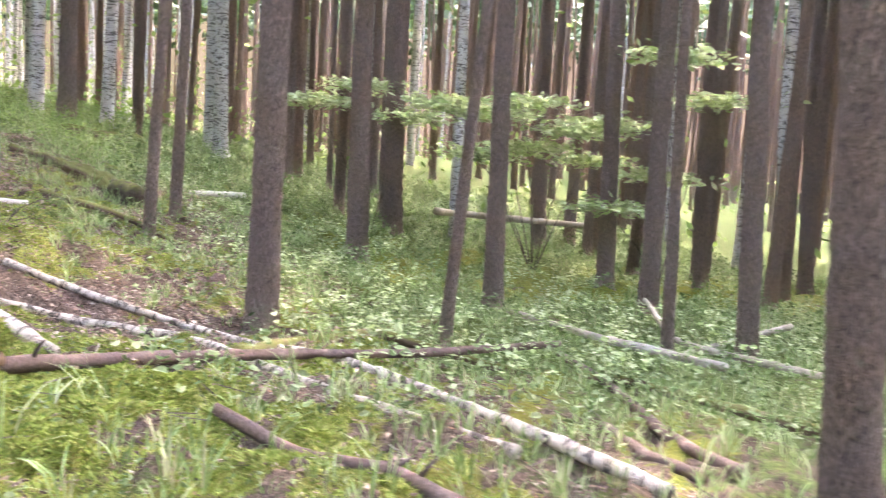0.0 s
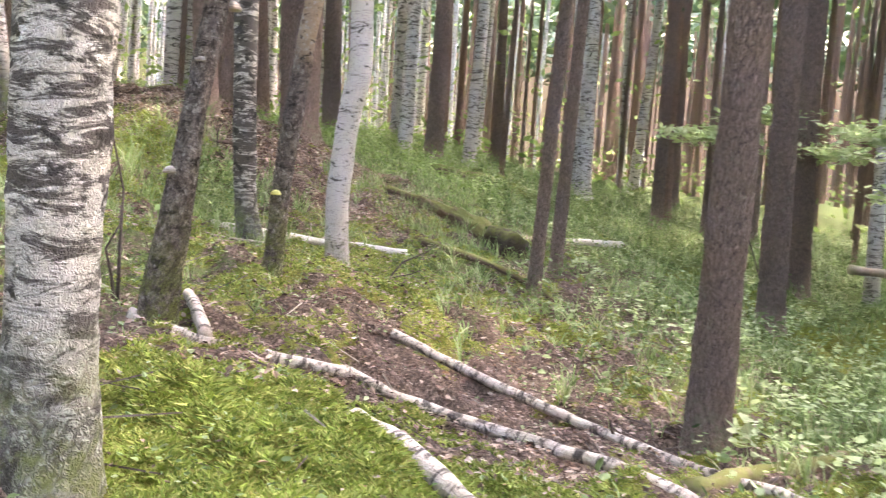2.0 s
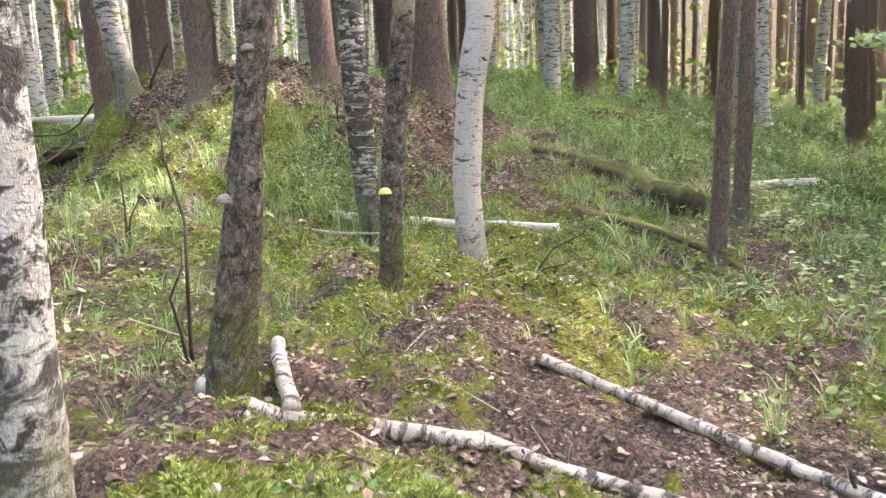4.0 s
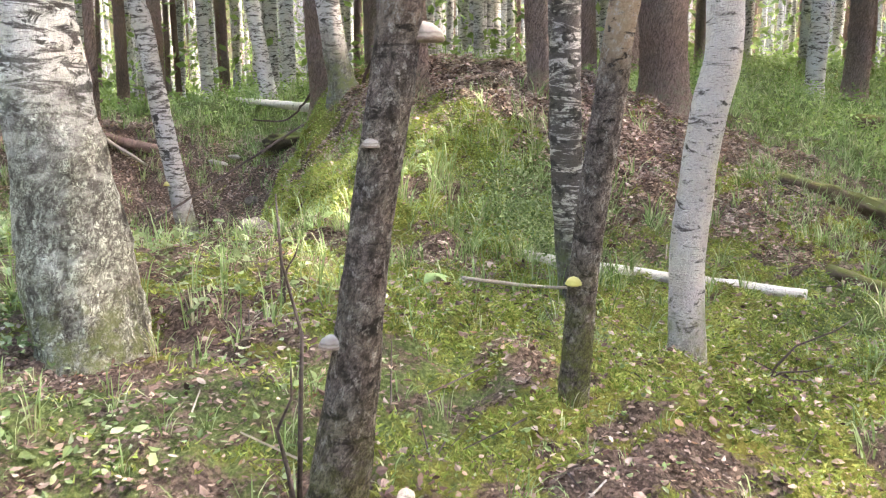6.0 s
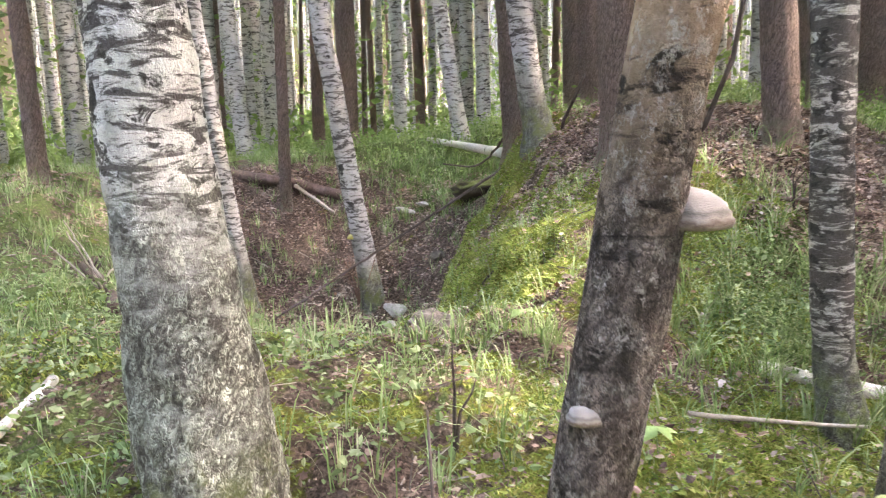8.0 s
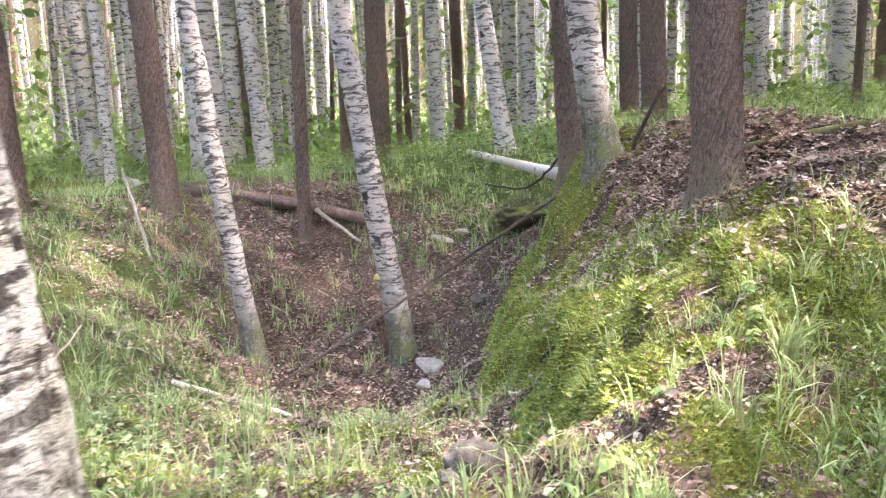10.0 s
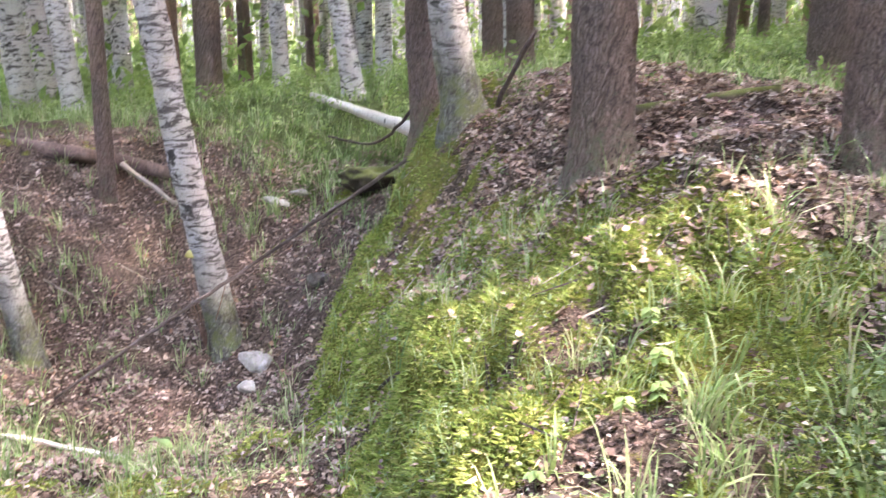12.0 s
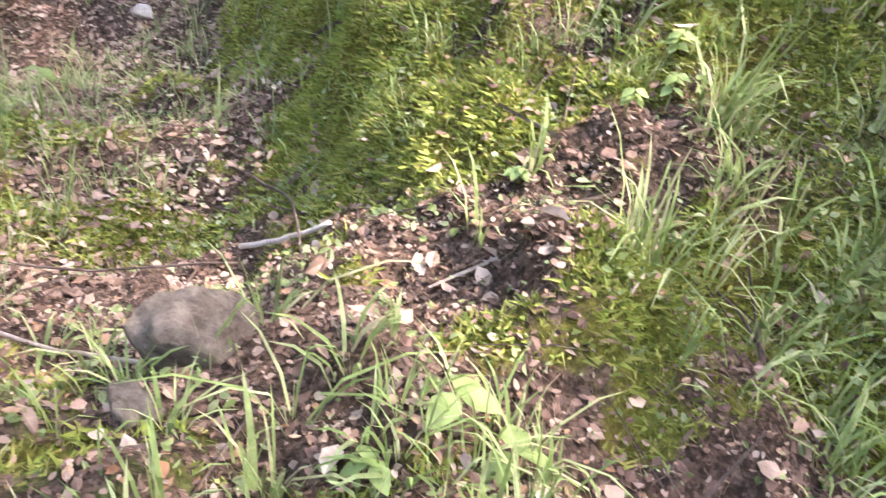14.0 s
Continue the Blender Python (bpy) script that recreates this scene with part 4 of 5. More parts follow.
ROCK = stone_material("grey_rock", (0.065, 0.055, 0.047), (0.22, 0.19, 0.165))
PALE_ROCK = stone_material("pale_rock", (0.27, 0.245, 0.225), (0.5, 0.46, 0.435))
rock("rock", -1.345, 6.69, (0.18, 0.125, 0.125), 38, ROCK, "grey angular rock lying in leaf litter", 1)
rock("rock", -1.26, 6.42, (0.06, 0.05, 0.05), 10, ROCK, "small grey stone half hidden by herbs", 2)
rock("rock", -4.75, 10.05, (0.15, 0.11, 0.1), 20, PALE_ROCK, "pale stone at the bottom of the hollow", 3)
rock("rock", -4.62, 9.82, (0.09, 0.08, 0.06), 60, PALE_ROCK, "small pale stone beside a larger one", 5)
rock("rock", -6.03, 11.75, (0.17, 0.1, 0.04), 30, PALE_ROCK, "flat pale stone on the slope of the hollow", 6)
rock("rock", -5.85, 11.98, (0.14, 0.1, 0.04), 80, PALE_ROCK, "flat pale stone on the slope of the hollow", 7)
rock("rock", -4.6, 10.75, (0.12, 0.1, 0.08), 70, ROCK, "flat stone on the slope of the hollow", 4)


# mossy lump whose near-black earth stands in for shade in the undercut
UNDERCUT_MOSS = wood_dark("mossy_undercut_shade", (0.03, 0.025, 0.016), (0.07, 0.055, 0.035), 0.6)
rock("moss_hump", -4.85, 11.95, (0.55, 0.32, 0.15), 140, UNDERCUT_MOSS, "mossy lump coloured dark for the shaded undercut below the white log", 8, 0.5, False)


def fungus_material(name, *stops):
    m = Mat(name, 0.7)
    g = m.node("SeparateXYZ")
    m.link(m.coords(), g.inputs[0])
    k = m.maths("ADD", g.outputs[2], m.maths("MULTIPLY", m.noise(m.coords(), 4, 3), 0.25))
    return m.done(m.ramp(k, *stops), m.noise(m.coords((1, 1, 9)), 6, 3), 0.4, 0.01)


CONK = fungus_material("shelf_fungus", (0.04, (0.26, 0.205, 0.15)), (0.2, (0.3, 0.25, 0.2)), (0.3, (0.13, 0.09, 0.07)), (0.4, (0.27, 0.235, 0.2)), (0.52, (0.14, 0.12, 0.105)), (0.62, (0.27, 0.24, 0.215)), (0.8, (0.23, 0.205, 0.185)), (0.95, (0.31, 0.285, 0.26)))
YELLOW = fungus_material("yellow_fungus", (0.0, (0.45, 0.38, 0.1)), (1.0, (0.55, 0.5, 0.2)))
ORANGE = fungus_material("orange_fungus", (0.0, (0.45, 0.16, 0.06)), (1.0, (0.55, 0.22, 0.08)))


def shelf_fungus(name, place, out, size, mat, label):
    """A hoof-shaped bracket: ringed dome above, flat pale pores below, its back against the bark."""
    verts, n, k = [], 22, 11
    rows = [(0.0, 0.0), (0.6, 0.0), (0.93, 0.02), (1.0, 0.1), (0.99, 0.22), (0.93, 0.28), (0.93, 0.38), (0.84, 0.47), (0.82, 0.58), (0.66, 0.72), (0.42, 0.88), (0.0, 1.0)]
    for rad, h in rows:
        for j in range(n):
            a = 2 * math.pi * j / n
            x = math.cos(a) * rad
            verts.append((x * (1.0 if x > 0 else 0.4), math.sin(a) * rad * 0.9, h * 0.92))
    faces = [(i * n + j, i * n + (j + 1) % n, (i + 1) * n + (j + 1) % n, (i + 1) * n + j) for i in range(k) for j in range(n)]
    ob = new(name, mesh_of(name, verts, faces, mat))
    ob.matrix_basis = pose(*place, 0, 0, math.degrees(math.atan2(out[1], out[0]))) @ Matrix.Scale(size, 4)
    return tagged(ob, label, "fungus")


shelf_fungus("shelf_fungus", (1.695, 3.695, 1.735), (0.8, 0.6), 0.068, CONK, "large pale hoof fungus on a leaning birch")
shelf_fungus("shelf_fungus", (1.58, 3.585, 1.43), (-0.3, -0.95), 0.035, CONK, "small white hoof fungus on a leaning birch")
shelf_fungus("shelf_fungus", (1.455, 3.53, 0.81), (-0.6, -0.8), 0.046, CONK, "ringed white hoof fungus low on a birch")
shelf_fungus("yellow_fungus", (1.72, 5.19, 0.67), (-0.1, -1), 0.045, YELLOW, "yellow fungus on the stem of a slim birch")
shelf_fungus("yellow_fungus", (-5.44, 10.06, 0.24), (-0.6, -0.7), 0.075, YELLOW, "yellow fungus on a birch above the hollow")
shelf_fungus("orange_mushroom", (-2.09, 4.92, gz(-2.09, 4.92)), (1, 0), 0.06, ORANGE, "orange mushroom in the grass beside a birch")


# ---- living plants, one by one ----
def leaf_shape(ln, wd, droop=0.25):
    """One pointed leaf along +x, folded on its midrib."""
    v = [(0, 0, 0)]
    for s, w in ((0.2, 0.7), (0.45, 1.0), (0.75, 0.62)):
        z = -droop * ln * s * s
        v += [(s * ln, -w * wd / 2, z + 0.08 * ln * w), (s * ln, 0, z), (s * ln, w * wd / 2, z + 0.08 * ln * w)]
    v += [(ln, 0, -droop * ln)]
    f = [(0, 1, 2), (0, 2, 3)]
    for i in (1, 4):
        f += [(i, i + 3, i + 4, i + 1), (i + 1, i + 4, i + 5, i + 2)]
    f += [(7, 10, 8), (8, 10, 9)]
    return v, f


LEAF_MESH = {s: mesh_of("leaf", *leaf_shape(s, s * 0.72), SEEDLEAF) for s in (0.05, 0.075, 0.105, 0.13)}


def herb(name, x, y, tall, leaf, n, label, seed, group=""):
    r = np.random.default_rng(seed)
    ob = new(name)
    ob.location = (x, y, gz(x, y))
    lx, ly = r.normal(0, 0.15, 2) * tall
    part("stem", mesh_of("stem", *tube([(0, 0, -0.02), (lx * 0.4, ly * 0.4, tall * 0.55), (lx, ly, tall)], [0.004, 0.003, 0.002], 5), HERB), ob)
    for i in range(n):
        k = 1 - 0.16 * (i // 3)
        p = part("leaf", LEAF_MESH[leaf], ob)
        p.matrix_basis = pose(lx * k, ly * k, tall * k, r.normal(0, 8), r.uniform(-5, 22), 120 * i + r.normal(0, 18))
    return tagged(ob, label, "plant", group)


for n, (x, y, tall, leaf, k) in enumerate(((-0.645, 6.74, 0.1, 0.105, 3), (-0.50, 6.74, 0.08, 0.105, 3), (-0.74, 6.52, 0.08, 0.075, 3), (-0.77, 8.45, 0.14, 0.05, 9), (-0.69, 8.27, 0.12, 0.05, 9),
                                           (-0.62, 8.1, 0.12, 0.05, 9), (-0.72, 7.98, 0.1, 0.05, 9), (-0.93, 7.7, 0.1, 0.05, 6), (0.69, 5.81, 0.14, 0.105, 6), (-3.9, 8.35, 0.16, 0.105, 5))):
    herb("broadleaf_seedling", x, y, tall, leaf, k, "green seedling with broad pointed leaves", 200 + n, "broadleaf seedlings")


def sapling(name, x, y, tips, r0, label, leaves=0, spread=0.5, mat=TWIG, leaf_size=0.07, seed=5, category="sapling"):
    """A young tree: bare stems from one foot to each tip (x, y, height), with leaf sprays round the tips."""
    r = np.random.default_rng(seed)
    ob = new(name)
    z0 = gz(x, y)
    ob.location = (x, y, z0)
    for tx, ty, h in tips:
        e = np.array([tx - x, ty - y, h])
        mid = e * 0.5 + (r.normal(0, 0.03), r.normal(0, 0.03), 0.06 * np.linalg.norm(e))
        part("stem", mesh_of("stem", *tube([(0, 0, -0.08), mid * 0.5 + e * 0.01, mid, e * 0.78 + mid * 0.04, e], [r0, r0 * 0.85, r0 * 0.65, r0 * 0.45, r0 * 0.25], 7, 0.05, seed=seed), mat), ob)
    if leaves:
        c = []
        for tx, ty, h in tips:
            k = np.array([tx - x, ty - y, h]) + r.normal(0, 1, (leaves, 3)) * (spread, spread, spread * 0.16)
            c.append(k)
        v, q = leaf_quads(np.concatenate(c), leaf_size, r, 0.75)
        part("foliage", soup("foliage", v, q, SUNLIT_LEAF), ob, "layered light green leaves")
    return tagged(ob, label, category)


sapling("bare_sapling", 1.07, 3.84, ((0.98, 3.9, 1.22), (1.09, 3.8, 0.6)), 0.011, "thin dark bare sapling stem", seed=6)
sapling("bare_sapling", -0.1, 5.35, ((-0.14, 5.4, 0.5), (-0.02, 5.42, 0.35)), 0.012, "short dark dead sapling", seed=7)
sapling("bare_sapling", 2.45, 6.5, ((2.95, 6.75, 0.42), (2.8, 6.4, 0.2)), 0.011, "dark crooked twig beside a pale birch", seed=8)
sapling("bare_sapling", 0.25, 9.1, ((0.25, 9.15, 0.45), (0.36, 9.05, 0.4)), 0.007, "thin bare stalk in the grass", seed=9)
rb = np.random.default_rng(77)
sapling("dead_brush", -5.42, 10.12, [(-5.42 + rb.normal(0, 0.3), 10.12 + rb.normal(0, 0.3), rb.uniform(0.35, 0.95)) for _ in range(14)], 0.006, "reddish brown dead brush round the foot of a birch", mat=PEELED, seed=78, category="brush")
for n, (x, y, tips) in enumerate((
        (11.2, 10.9, ((9.0, 10.3, 3.0), (9.9, 10.5, 2.9), (10.8, 10.9, 3.2), (11.6, 10.4, 2.7), (12.4, 10.6, 2.9), (11.2, 11.5, 2.4), (12.6, 11.4, 2.2), (10.2, 11.4, 2.2))),
        (8.6, 13.2, ((7.4, 13.2, 2.6), (8.4, 13.5, 3.0), (9.2, 12.9, 2.4))),
        (12.8, 9.2, ((12.0, 9.6, 1.6), (13.2, 9.9, 2.2), (13.6, 9.0, 3.6), (12.7, 9.0, 4.3))))):
    sapling("rowan_sapling", x, y, tips, 0.014, "young broadleaf tree with layered light green leaves", 520, 0.4, leaf_size=0.085, seed=11 + n)


# ---- ground cover ----
def scatter(n, x0, x1, y0, y1, density, seed):
    r = np.random.default_rng(seed)
    x, y = r.uniform(x0, x1, n), r.uniform(y0, y1, n)
    keep = r.uniform(size=n) < density(x, y)
    return x[keep], y[keep]


def stuff(name, me, label, category):
    return tagged(new(name, me), label, category, kind="stuff")


def grass(name, x, y, blades, length, width, seed, mat=GRASS, spread=0.05, droop=0.75, label="tufts of arching green grass"):
    r = np.random.default_rng(seed)
    n = len(x) * blades
    bx, by = np.repeat(x, blades), np.repeat(y, blades)
    size = np.repeat(r.uniform(0.6, 1.25, len(x)), blades)
    a = r.uniform(0, 2 * math.pi, n)
    off = r.uniform(0, spread, n)
    px, py = bx + off * np.cos(a), by + off * np.sin(a)
    pz = ground(px, py) - 0.01
    ln = length * size * r.uniform(0.5, 1.2, n)
    out = r.uniform(0.25, 1.0, n)
    ax, ay = np.cos(a + r.normal(0, 0.5, n)), np.sin(a + r.normal(0, 0.5, n))
    w = width * r.uniform(0.6, 1.3, n) / 2
    sx, sy = -ay, ax
    rows = []
    for s, k in ((0.0, 0.8), (0.38, 1.0), (0.72, 0.75)):
        cx = px + ax * out * ln * s ** 1.6 * 0.75
        cy = py + ay * out * ln * s ** 1.6 * 0.75
        cz = pz + ln * (s - droop * out * 0.62 * s * s)
        rows += [np.stack([cx - sx * w * k, cy - sy * w * k, cz], -1), np.stack([cx + sx * w * k, cy + sy * w * k, cz], -1)]
    rows.append(np.stack([px + ax * out * ln * 0.75, py + ay * out * ln * 0.75, pz + ln * (1 - droop * out * 0.68)], -1))
    v = np.stack(rows, 1).reshape(-1, 3)
    b = (np.arange(n) * 7)[:, None]
    q = np.concatenate([b + [0, 1, 3, 2], b + [2, 3, 5, 4]])
    return stuff(name, soup(name, v, q, mat, b + [4, 5, 6]), label, "grass")


def low_leaves(name, x, y, per, lift, size, seed, mat, label, category, flat=0.6, jitter=0.06, shape=leaf_quads):
    r = np.random.default_rng(seed)
    px, py = np.repeat(x, per) + r.normal(0, jitter, len(x) * per), np.repeat(y, per) + r.normal(0, jitter, len(x) * per)
    c = np.stack([px, py, ground(px, py) + r.uniform(lift[0], lift[1], len(px))], -1)
    v, q = shape(c, size, r, flat)
    return stuff(name, soup(name, v, q, mat), label, category)


near = dict(x0=-7.0, x1=6.5, y0=-0.5, y1=12.5)
def lush(x, y):
    return grassy(x, y) * (0.25 + 0.75 * clump(x, y))


x, y = scatter(11000, **near, density=lambda x, y: 0.8 * lush(x, y) ** 1.3 * (1 - 0.75 * bell(x, y, -1.7, 9.0, 1.3, 1.6)) * (1 - 0.6 * bell(x, y, 1.8, 7.0, 1.8, 1.6)) * (1 - 0.85 * bell(x, y, 2.7, 1.5, 1.5, 1.8)), seed=1)
grass("grass", x, y, 7, 0.2, 0.006, 1, droop=0.95)
x, y = scatter(800, -4.5, 2.2, 6.3, 10.0, lambda x, y: 0.8 * clump(x, y, 3.1) * np.clip(grassy(x, y) + 0.25, 0, 1) / (1 + np.exp(-(x + 1.1) * 3)), 2)
grass("grass", x, y, 10, 0.34, 0.0085, 2, droop=1.0, label="long arching grass blades on the mound")
x, y = scatter(44, -1.5, 0.3, 6.25, 6.95, lambda x, y: 0.35 + 0.6 * clump(x, y, 5), 6)
grass("grass", x, y, 8, 0.24, 0.01, 6, droop=1.0, label="fresh broad-bladed grass in the litter")
x, y = np.array([-0.9, -0.78, -0.66, -1.84, -0.9, -0.1]), np.array([6.4, 6.62, 6.55, 6.62, 7.75, 7.6])
grass("grass", x, y, 9, 0.27, 0.012, 9, droop=1.0, label="broad-bladed grass tufts beside a rock")
x, y = scatter(240, -0.5, 1.4, 7.2, 9.2, lambda x, y: 0.9 * clump(x, y, 2.7), 7)
grass("grass", x, y, 10, 0.38, 0.009, 7, droop=1.0, label="long bright grass on the side of the mound")
x, y = scatter(1300, -8.5, -2.4, 7.0, 12.0, lambda x, y: 0.7 * clump(x, y, 1.9) / (1 + np.exp((x + 3.9 - 0.55 * np.clip(10 - y, 0, 3)) * 4)), 8)
grass("grass", x, y, 9, 0.26, 0.007, 8, label="pale grass tufts in the hollow")
x, y = scatter(30000, 3.0, 20, -1, 24, lambda x, y: 0.6 * lush(x, y), 3)
grass("grass", x, y, 6, 0.28, 0.011, 3, label="soft green grass between the pines")
x, y = scatter(36000, -24, 4, 11.5, 30, lambda x, y: 0.6 * grassy(x, y), 4)
grass("grass", x, y, 7, 0.24, 0.011, 4, label="bright green grass under the birches")
x, y = scatter(9000, -16, -5, 1, 13, lambda x, y: 0.5 * grassy(x, y), 5)
grass("grass", x, y, 7, 0.26, 0.010, 5, label="grass beyond the hollow")

x, y = scatter(13000, 3.6, 20, 1, 22, lambda x, y: 0.8 * grassy(x, y), 11)
low_leaves("herbs", x, y, 9, (0.05, 0.24), 0.025, 11, HERB, "low leafy herbs between the pines", "herbs", jitter=0.1, shape=leaf_hexes)
x, y = scatter(1500, 4.6, 12, 3.2, 12, lambda x, y: np.clip(1.6 * clump(x, y, 1.5) - 0.7, 0, 1), 10)
low_leaves("herbs", x, y, 9, (0.12, 0.3), 0.033, 10, SUNLIT_LEAF, "pale broad-leaved herbs between the pines, coloured as if sunlit", "herbs", 0.85, 0.12, leaf_hexes)
x, y = scatter(12000, -7, 4.5, -1, 12, lambda x, y: 0.7 * (0.15 + lush(x, y)), 12)
low_leaves("herbs", x, y, 7, (0.012, 0.06), 0.012, 12, HERB, "small-leaved herbs in moss and litter", "herbs", jitter=0.05, shape=leaf_hexes)
x, y = scatter(20000, -26, 4, 12.3, 34, lambda x, y: 0.6 * grassy(x, y), 13)
low_leaves("herbs", x, y, 9, (0.04, 0.3), 0.035, 13, LEAF, "green undergrowth under the birches", "herbs", jitter=0.2)
x, y = scatter(3000, -9, 0.6, 1.5, 5.9, lambda x, y: 0.85 * clump(x, y, 1.4) * np.clip((0.9 - x) * 0.8, 0.1, 1), 14)
low_leaves("herbs", x, y, 8, (0.02, 0.16), 0.02, 14, HERB, "bushy low herbs beside the birches", "herbs", jitter=0.09, shape=leaf_hexes)

x, y = scatter(520, -5.5, 0.2, 3.2, 6.8, lambda x, y: 0.9 * clump(x + 2, y, 2.2), 51)
grass("grass", x, y, 10, 0.36, 0.007, 51, droop=1.0, label="arching green grass beside the thick birch")
x, y = scatter(130, -0.9, 0.9, 6.5, 8.9, lambda x, y: 0.9 * clump(x, y + 1, 3.4) / (1 + np.exp(-(x + 0.3) * 4)), 52)
grass("grass", x, y, 9, 0.36, 0.0085, 52, droop=1.0, label="long arching bright grass on the mound")
x, y = scatter(260, -5.2, -2.4, 6.8, 8.8, lambda x, y: 0.9 * clump(x, y + 1, 3.0), 53)
grass("grass", x, y, 9, 0.28, 0.0055, 53, droop=1.0, label="thin arching grass beside the hollow")
x, y = scatter(950, -3.2, 0.7, 6.2, 8.6, lambda x, y: 0.2 + 0.8 * clump(x + 1, y, 4.1) ** 2, 15)
low_leaves("herbs", x, y, 9, (0.012, 0.045), 0.0095, 15, HERB, "round-leaved small herbs among moss cushions", "herbs", jitter=0.035, shape=leaf_hexes)
x, y = scatter(420, 0.0, 1.1, 7.4, 8.9, lambda x, y: bell(x, y, 0.5, 8.15, 0.4, 0.5), 16)
low_leaves("herbs", x, y, 26, (0.03, 0.3), 0.014, 16, HERB, "bluish green leafy shrublets on the mound", "herbs", 0.4, 0.08, leaf_hexes)
x, y = scatter(420, 1.9, 4.2, 9.3, 11.0, lambda x, y: 0.25 + 0.75 * clump(x, y, 3.7), 17)
grass("grass", x, y, 9, 0.26, 0.007, 17, droop=1.0, label="grass hanging over a rotten log")

x, y = scatter(230, -2.4, 0.7, 8.0, 9.7, lambda x, y: 0.25 + 0.75 * clump(x, y, 4.4), 18)
grass("grass", x, y, 8, 0.27, 0.0052, 18, droop=1.0, label="arching pale grass on the crest of the mound")
x, y = scatter(900, -4.3, -1.2, 7.8, 11.4, lambda x, y: np.exp(-((edge_way(x, y) - 0.18) / 0.22) ** 2) * clump(x, y, 5.0), 19)
grass("grass", x, y, 7, 0.2, 0.005, 19, droop=1.0, label="thin grass hanging over the edge of the mound")
x, y = scatter(150000, -9, 6.5, -1, 13, lambda x, y: np.clip(1.05 - 0.9 * mossy(x, y) - 0.4 * grassy(x, y), 0.08, 1), 21)
low_leaves("leaf_litter", x, y, 1, (0.004, 0.02), 0.0135, 21, LITTER, "brown and tan fallen leaves", "leaf litter", 0.8, 0.01, leaf_hexes)
x, y = scatter(42000, -4, 1.5, 5.8, 9.5, lambda x, y: np.clip(1.0 - 0.85 * mossy(x, y), 0.05, 1), 22)
low_leaves("leaf_litter", x, y, 1, (0.003, 0.015), 0.0085, 22, LITTER, "brown and tan fallen leaves", "leaf litter", 0.75, 0.01, leaf_hexes)

x, y = scatter(46000, -9, -2.2, 7.0, 12.5, lambda x, y: np.clip(0.9 - 0.8 * mossy(x, y), 0.05, 1) * clump(x, y, 2.9) ** 0.5, 23)
low_leaves("leaf_litter", x, y, 1, (0.006, 0.03), 0.02, 23, LITTER_PALE, "pale dry leaves lying in the hollow", "leaf litter", 0.7, 0.01, leaf_hexes)
x, y = scatter(40000, -3.2, 2.6, 8.8, 11.8, lambda x, y: np.clip(1.0 - 0.9 * mossy(x, y), 0.05, 1), 24)
low_leaves("leaf_litter", x, y, 1, (0.006, 0.03), 0.019, 24, LITTER_PALE, "pale dry leaves on top of the mound", "leaf litter", 0.7, 0.01, leaf_hexes)
x, y = scatter(900, -3.6, 1.2, 6.1, 9.2, lambda x, y: np.clip(1.1 - mossy(x, y), 0.1, 1), 27)
low_leaves("leaf_litter", x, y, 1, (0.01, 0.03), 0.026, 27, LITTER_PALE, "large pale curled leaves on the litter", "leaf litter", 0.7, 0.01, leaf_hexes)
x, y = scatter(8000, 0.0, 6.0, 2.5, 8.5, lambda x, y: 0.55 * clump(x + 3, y, 3.3) + 0.08, 25)
low_leaves("leaf_litter", x, y, 1, (0.01, 0.035), 0.02, 25, LITTER_PALE, "pale dry leaves caught in the moss", "leaf litter", 0.7, 0.01, leaf_hexes)

x, y = scatter(18000, -3.0, 4.5, 2.6, 8.6, lambda x, y: np.clip(1.3 * clump(x + 5, y + 2, 2.6) - 0.25, 0.03, 1) * (1 - 0.9 * bell(x, y, -1.0, 7.4, 1.5, 1.4)), 26)
low_leaves("leaf_litter", x, y, 1, (0.012, 0.04), 0.015, 26, LITTER, "brown fallen leaves lying in drifts over moss", "leaf litter", 0.7, 0.01, leaf_hexes)


def sprigs(name, x, y, tall, wide, seed, mat, label):
    """Moss: upright pointed sprigs, each a thin folded pair of triangles."""
    r = np.random.default_rng(seed)
    n = len(x)
    z = ground(x, y) - 0.004
    a, h = r.uniform(0, 2 * math.pi, n), tall * r.uniform(0.4, 1.3, n)
    dx, dy = np.cos(a) * wide, np.sin(a) * wide
    sx, sy = (ground(x + 0.02, y) - ground(x - 0.02, y)) / 0.04, (ground(x, y + 0.02) - ground(x, y - 0.02)) / 0.04
    up = h / np.sqrt(1 + sx * sx + sy * sy)
    tip = np.stack([x - 0.5 * sx * up + r.normal(0, 0.7, n) * tall, y - 0.5 * sy * up + r.normal(0, 0.7, n) * tall, z + up], -1)
    v = np.stack([np.stack([x - dx, y - dy, z], -1), np.stack([x + dx, y + dy, z], -1), tip, np.stack([x + dy, y - dx, z + h * 0.4], -1)], 1).reshape(-1, 3)
    b = (np.arange(n) * 4)[:, None]
    return stuff(name, soup(name, v, np.zeros((0, 4)), mat, np.concatenate([b + [0, 1, 2], b + [0, 3, 2]])), label, "moss")


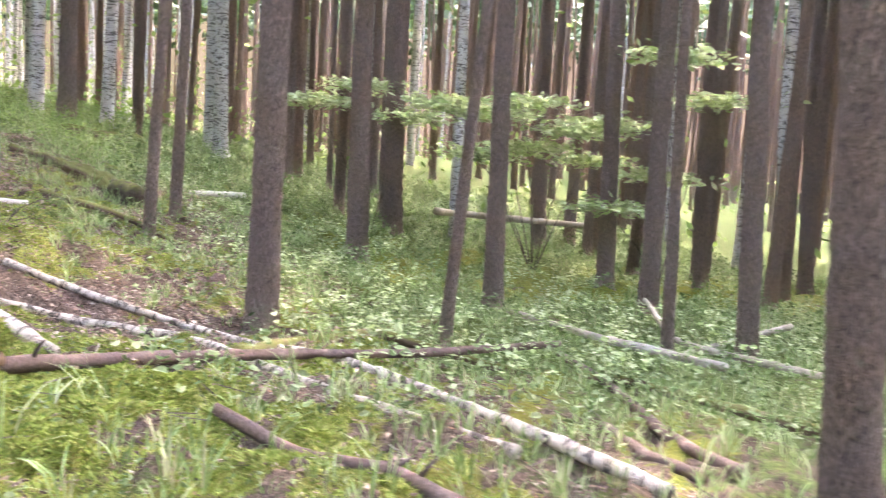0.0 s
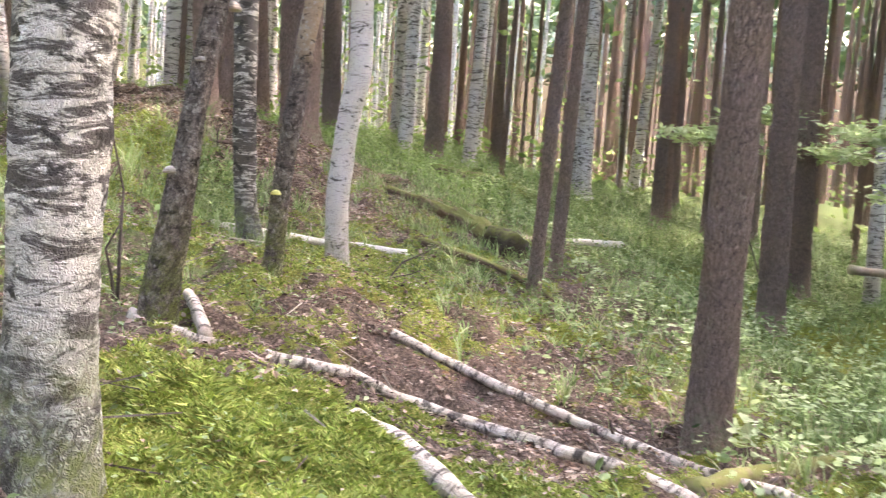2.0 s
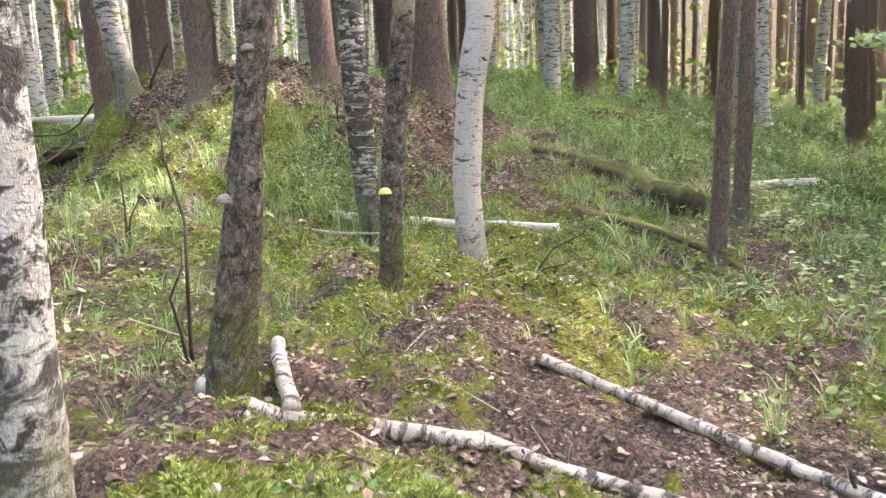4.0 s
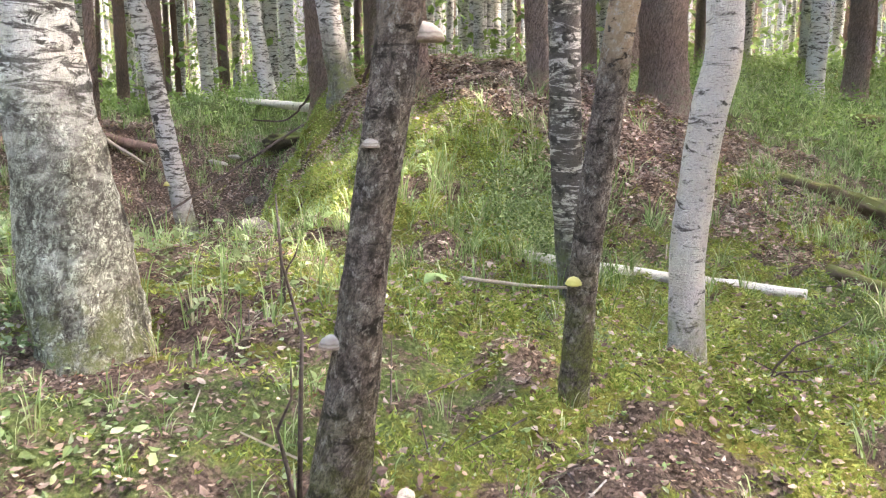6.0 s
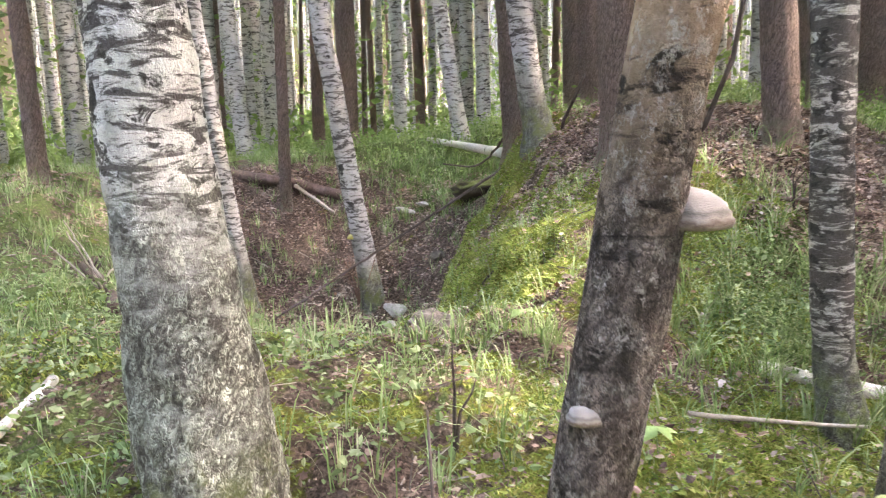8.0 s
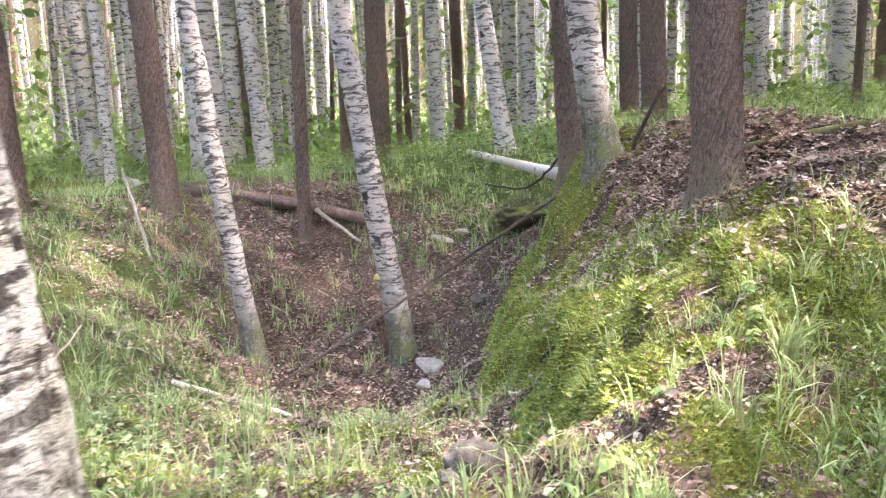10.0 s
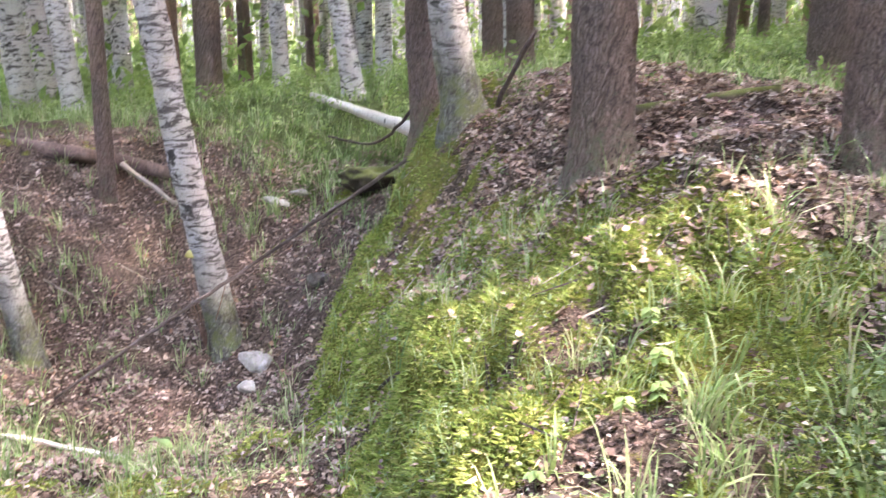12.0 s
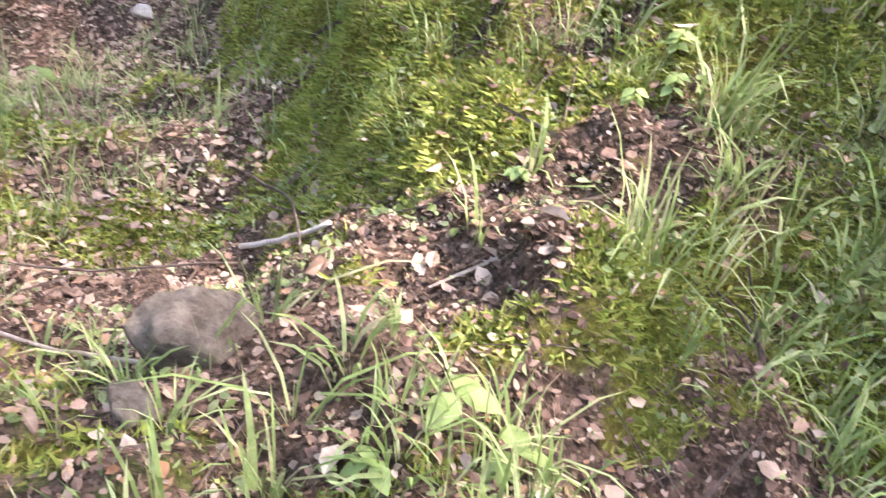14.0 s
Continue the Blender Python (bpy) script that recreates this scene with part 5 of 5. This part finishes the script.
x, y = scatter(330000, -4, 6, -0.5, 11, lambda x, y: np.clip(mossy(x, y) * 2 - 0.75, 0, 1), 31)
sprigs("moss", x, y, 0.03, 0.008, 31, MOSS, "yellow-green moss sprigs")
x, y = scatter(120000, -3.6, 1.2, 6.0, 9.2, lambda x, y: np.clip(mossy(x, y) * 2.2 - 0.8, 0, 1), 32)
sprigs("moss", x, y, 0.026, 0.005, 32, MOSS, "yellow-green moss sprigs on the mound")
x, y = scatter(160000, -4.4, -1.2, 7.7, 11.6, lambda x, y: np.exp(-((edge_way(x, y) - 0.05) / 0.2) ** 4), 33)
keep = clump(x, y, 6.3) > 0.22
sprigs("moss", x[keep], y[keep], 0.026, 0.007, 33, MOSS, "thick moss hanging on the steep edge of the mound")
x, y = scatter(120000, 1.2, 4.6, -0.4, 3.6, lambda x, y: np.clip(mossy(x, y) * 2.2 - 0.8, 0, 1), 34)
sprigs("moss", x, y, 0.026, 0.007, 34, MOSS, "deep soft green moss beside the logs")


def sticks(name, x, y, length, thick, seed, mat, label):
    r = np.random.default_rng(seed)
    n = len(x)
    a, ln = r.uniform(0, 2 * math.pi, n), length * r.uniform(0.3, 1.3, n)
    ex, ey = x + np.cos(a) * ln, y + np.sin(a) * ln
    t = thick * r.uniform(0.5, 1.5, n)
    p, q = np.stack([x, y, ground(x, y) + t * 0.6 + 0.006], -1), np.stack([ex, ey, ground(ex, ey) + t * 0.6 + 0.012], -1)
    side = np.stack([-np.sin(a), np.cos(a), 0 * a], -1) * t[:, None]
    up = np.array([0, 0, 1.0]) * t[:, None]
    v = np.stack([p - side, p + side, p + up * 1.6, q - side * 0.6, q + side * 0.6, q + up], 1).reshape(-1, 3)
    b = (np.arange(n) * 6)[:, None]
    return stuff(name, soup(name, v, np.concatenate([b + [0, 3, 4, 1], b + [1, 4, 5, 2], b + [2, 5, 3, 0]]), mat), label, "twigs")


x, y = scatter(1500, -8, 7, -1, 13, lambda x, y: 0.9 + 0 * x, 41)
sticks("twigs", x, y, 0.35, 0.004, 41, TWIG, "dark fallen twigs")
x, y = scatter(420, -8, 7, -1, 13, lambda x, y: 0.9 + 0 * x, 42)
sticks("twigs", x, y, 0.22, 0.005, 42, GREYWOOD, "pale fallen twigs")
x, y = scatter(420, -3.6, 1.2, 5.9, 9.4, lambda x, y: 0.9 + 0 * x, 44)
sticks("twigs", x, y, 0.2, 0.0022, 44, TWIG, "thin dark twigs in the litter")
x, y = scatter(26000, -3.5, 2.5, 5.5, 11.5, lambda x, y: np.clip(1 - mossy(x, y) * 0.8, 0.2, 1), 43)
sticks("dry_needles", x, y, 0.07, 0.0009, 43, LITTER, "dry brown pine needles and straw")

# ---- the wood's depth ----
r = np.random.default_rng(51)
n = 190000
d, a = 17 + 62 * r.uniform(size=n) ** 0.9, r.uniform(0, 2 * math.pi, n)
green = 0.5 + 0.5 * np.cos(a - radians(140))
keep = r.uniform(size=n) < 0.04 + 0.96 * green ** 4
d, a = d[keep], a[keep]
x, y = 1 + d * np.cos(a), 5 + d * np.sin(a)
hub = np.sin(0.9 * x + 1.3 * np.sin(0.6 * y)) * np.sin(0.8 * y + 1.1 * np.sin(0.7 * x))
z = lie(x, y) + 0.2 + (1.0 + 12 * np.clip(hub + 0.25, 0, 1)) * r.uniform(size=len(x)) ** 1.4
v, q = leaf_quads(np.stack([x, y, z], -1), 0.14 + 0.0 * x, r, 0.3)
stuff("undergrowth", soup("undergrowth", v, q, LEAF), "light green undergrowth of young birches far off", "undergrowth")

# backdrop material: the far wood's light and haze are put into its glow
m = Mat("far_wood", 1.0, 0.0)
v3 = m.coords((1, 1, 0.08))
streak = m.noise(v3, 0.9, 6, 0.7)
green_k = m.noise(m.coords(), 0.12, 5, 0.7)
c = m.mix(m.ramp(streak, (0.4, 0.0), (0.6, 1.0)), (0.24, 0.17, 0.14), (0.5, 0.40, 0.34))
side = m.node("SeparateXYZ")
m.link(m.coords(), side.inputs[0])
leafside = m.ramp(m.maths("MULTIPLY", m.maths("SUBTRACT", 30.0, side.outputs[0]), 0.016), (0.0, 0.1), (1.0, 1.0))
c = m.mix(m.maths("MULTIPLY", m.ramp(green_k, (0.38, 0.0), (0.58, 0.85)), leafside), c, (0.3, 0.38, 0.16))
# black base, so all of the backdrop's light is this emission
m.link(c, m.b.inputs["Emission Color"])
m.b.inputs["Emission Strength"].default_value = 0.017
BACKDROP_GLOW = m.done(m.mix(1.0, c, (0.0, 0.0, 0.0)))
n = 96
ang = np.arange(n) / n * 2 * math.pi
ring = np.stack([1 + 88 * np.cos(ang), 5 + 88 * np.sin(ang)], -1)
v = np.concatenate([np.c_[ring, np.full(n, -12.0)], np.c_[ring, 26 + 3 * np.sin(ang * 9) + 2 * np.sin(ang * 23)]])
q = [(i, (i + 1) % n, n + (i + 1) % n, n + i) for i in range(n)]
tagged(new("backdrop", soup("backdrop", v, q, BACKDROP_GLOW)), "backdrop wall glowing in the colours of hazy far forest", "forest", kind="structure")

# unseen treetops added to shade the ground, with a sun gap above the bank
r = np.random.default_rng(61)
n = 98000
x, y = r.uniform(-24, 30, n), r.uniform(-16, 34, n)
z = 14.5 + 1.8 * r.normal(size=n)
fx, fy = x - SUNWAY[0] / SUNWAY[2] * (z - 0.6), y - SUNWAY[1] / SUNWAY[2] * (z - 0.6)
hole = 1.2 * bell(fx, fy, -1.15, 8.6, 0.36, 0.9, 10) + bell(fx, fy, -0.95, 7.5, 0.3, 0.55) + 0.8 * bell(fx, fy, -0.4, 5.9, 0.45, 0.4) + 0.5 * bell(fx, fy, -5.6, 11.3, 0.6, 0.5) + 0.4 * bell(fx, fy, 6.0, 4.6, 1.6, 0.6)
# leaves thinned towards +x to let more light onto the pine slope
thinned_side = 0.58 / (1 + np.exp(-(fx - 8.5)))
keep = r.uniform(size=n) > np.clip(hole * 1.6 + thinned_side, 0, 0.99)
shade_leaves = [np.stack([x, y, z], -1)[keep]]
# extra leaves added to keep the sun off three spots of ground
for x0, x1, y0, y1, k in ((-9.0, -3.4, 3.0, 9.5, 700), (0.9, 3.6, 2.2, 5.0, 330), (3.6, 6.6, -1.0, 2.0, 300)):
    h = 14.5 + 1.5 * r.normal(size=k)
    shade_leaves.append(np.stack([r.uniform(x0, x1, k) + SUNWAY[0] / SUNWAY[2] * h, r.uniform(y0, y1, k) + SUNWAY[1] / SUNWAY[2] * h, h], -1))
v, q = leaf_quads(np.concatenate(shade_leaves), 0.24, r, 0.5)
stuff("treetops", soup("treetops", v, q, NEEDLE), "unseen treetops added above the path to shade it", "treetops")
# wider leaf layer added to keep sun off far ground and stems
n = 170000
x, y = r.uniform(-90, 92, n), r.uniform(-84, 95, n)
keep = (x < -22) | (x > 28) | (y < -14) | (y > 32)
v, q = leaf_quads(np.stack([x, y, 15 + 2 * r.normal(size=n)], -1)[keep], 0.7, r, 0.5)
stuff("treetops", soup("treetops", v, q, NEEDLE), "treetops added over the forest around to block the sun", "treetops")
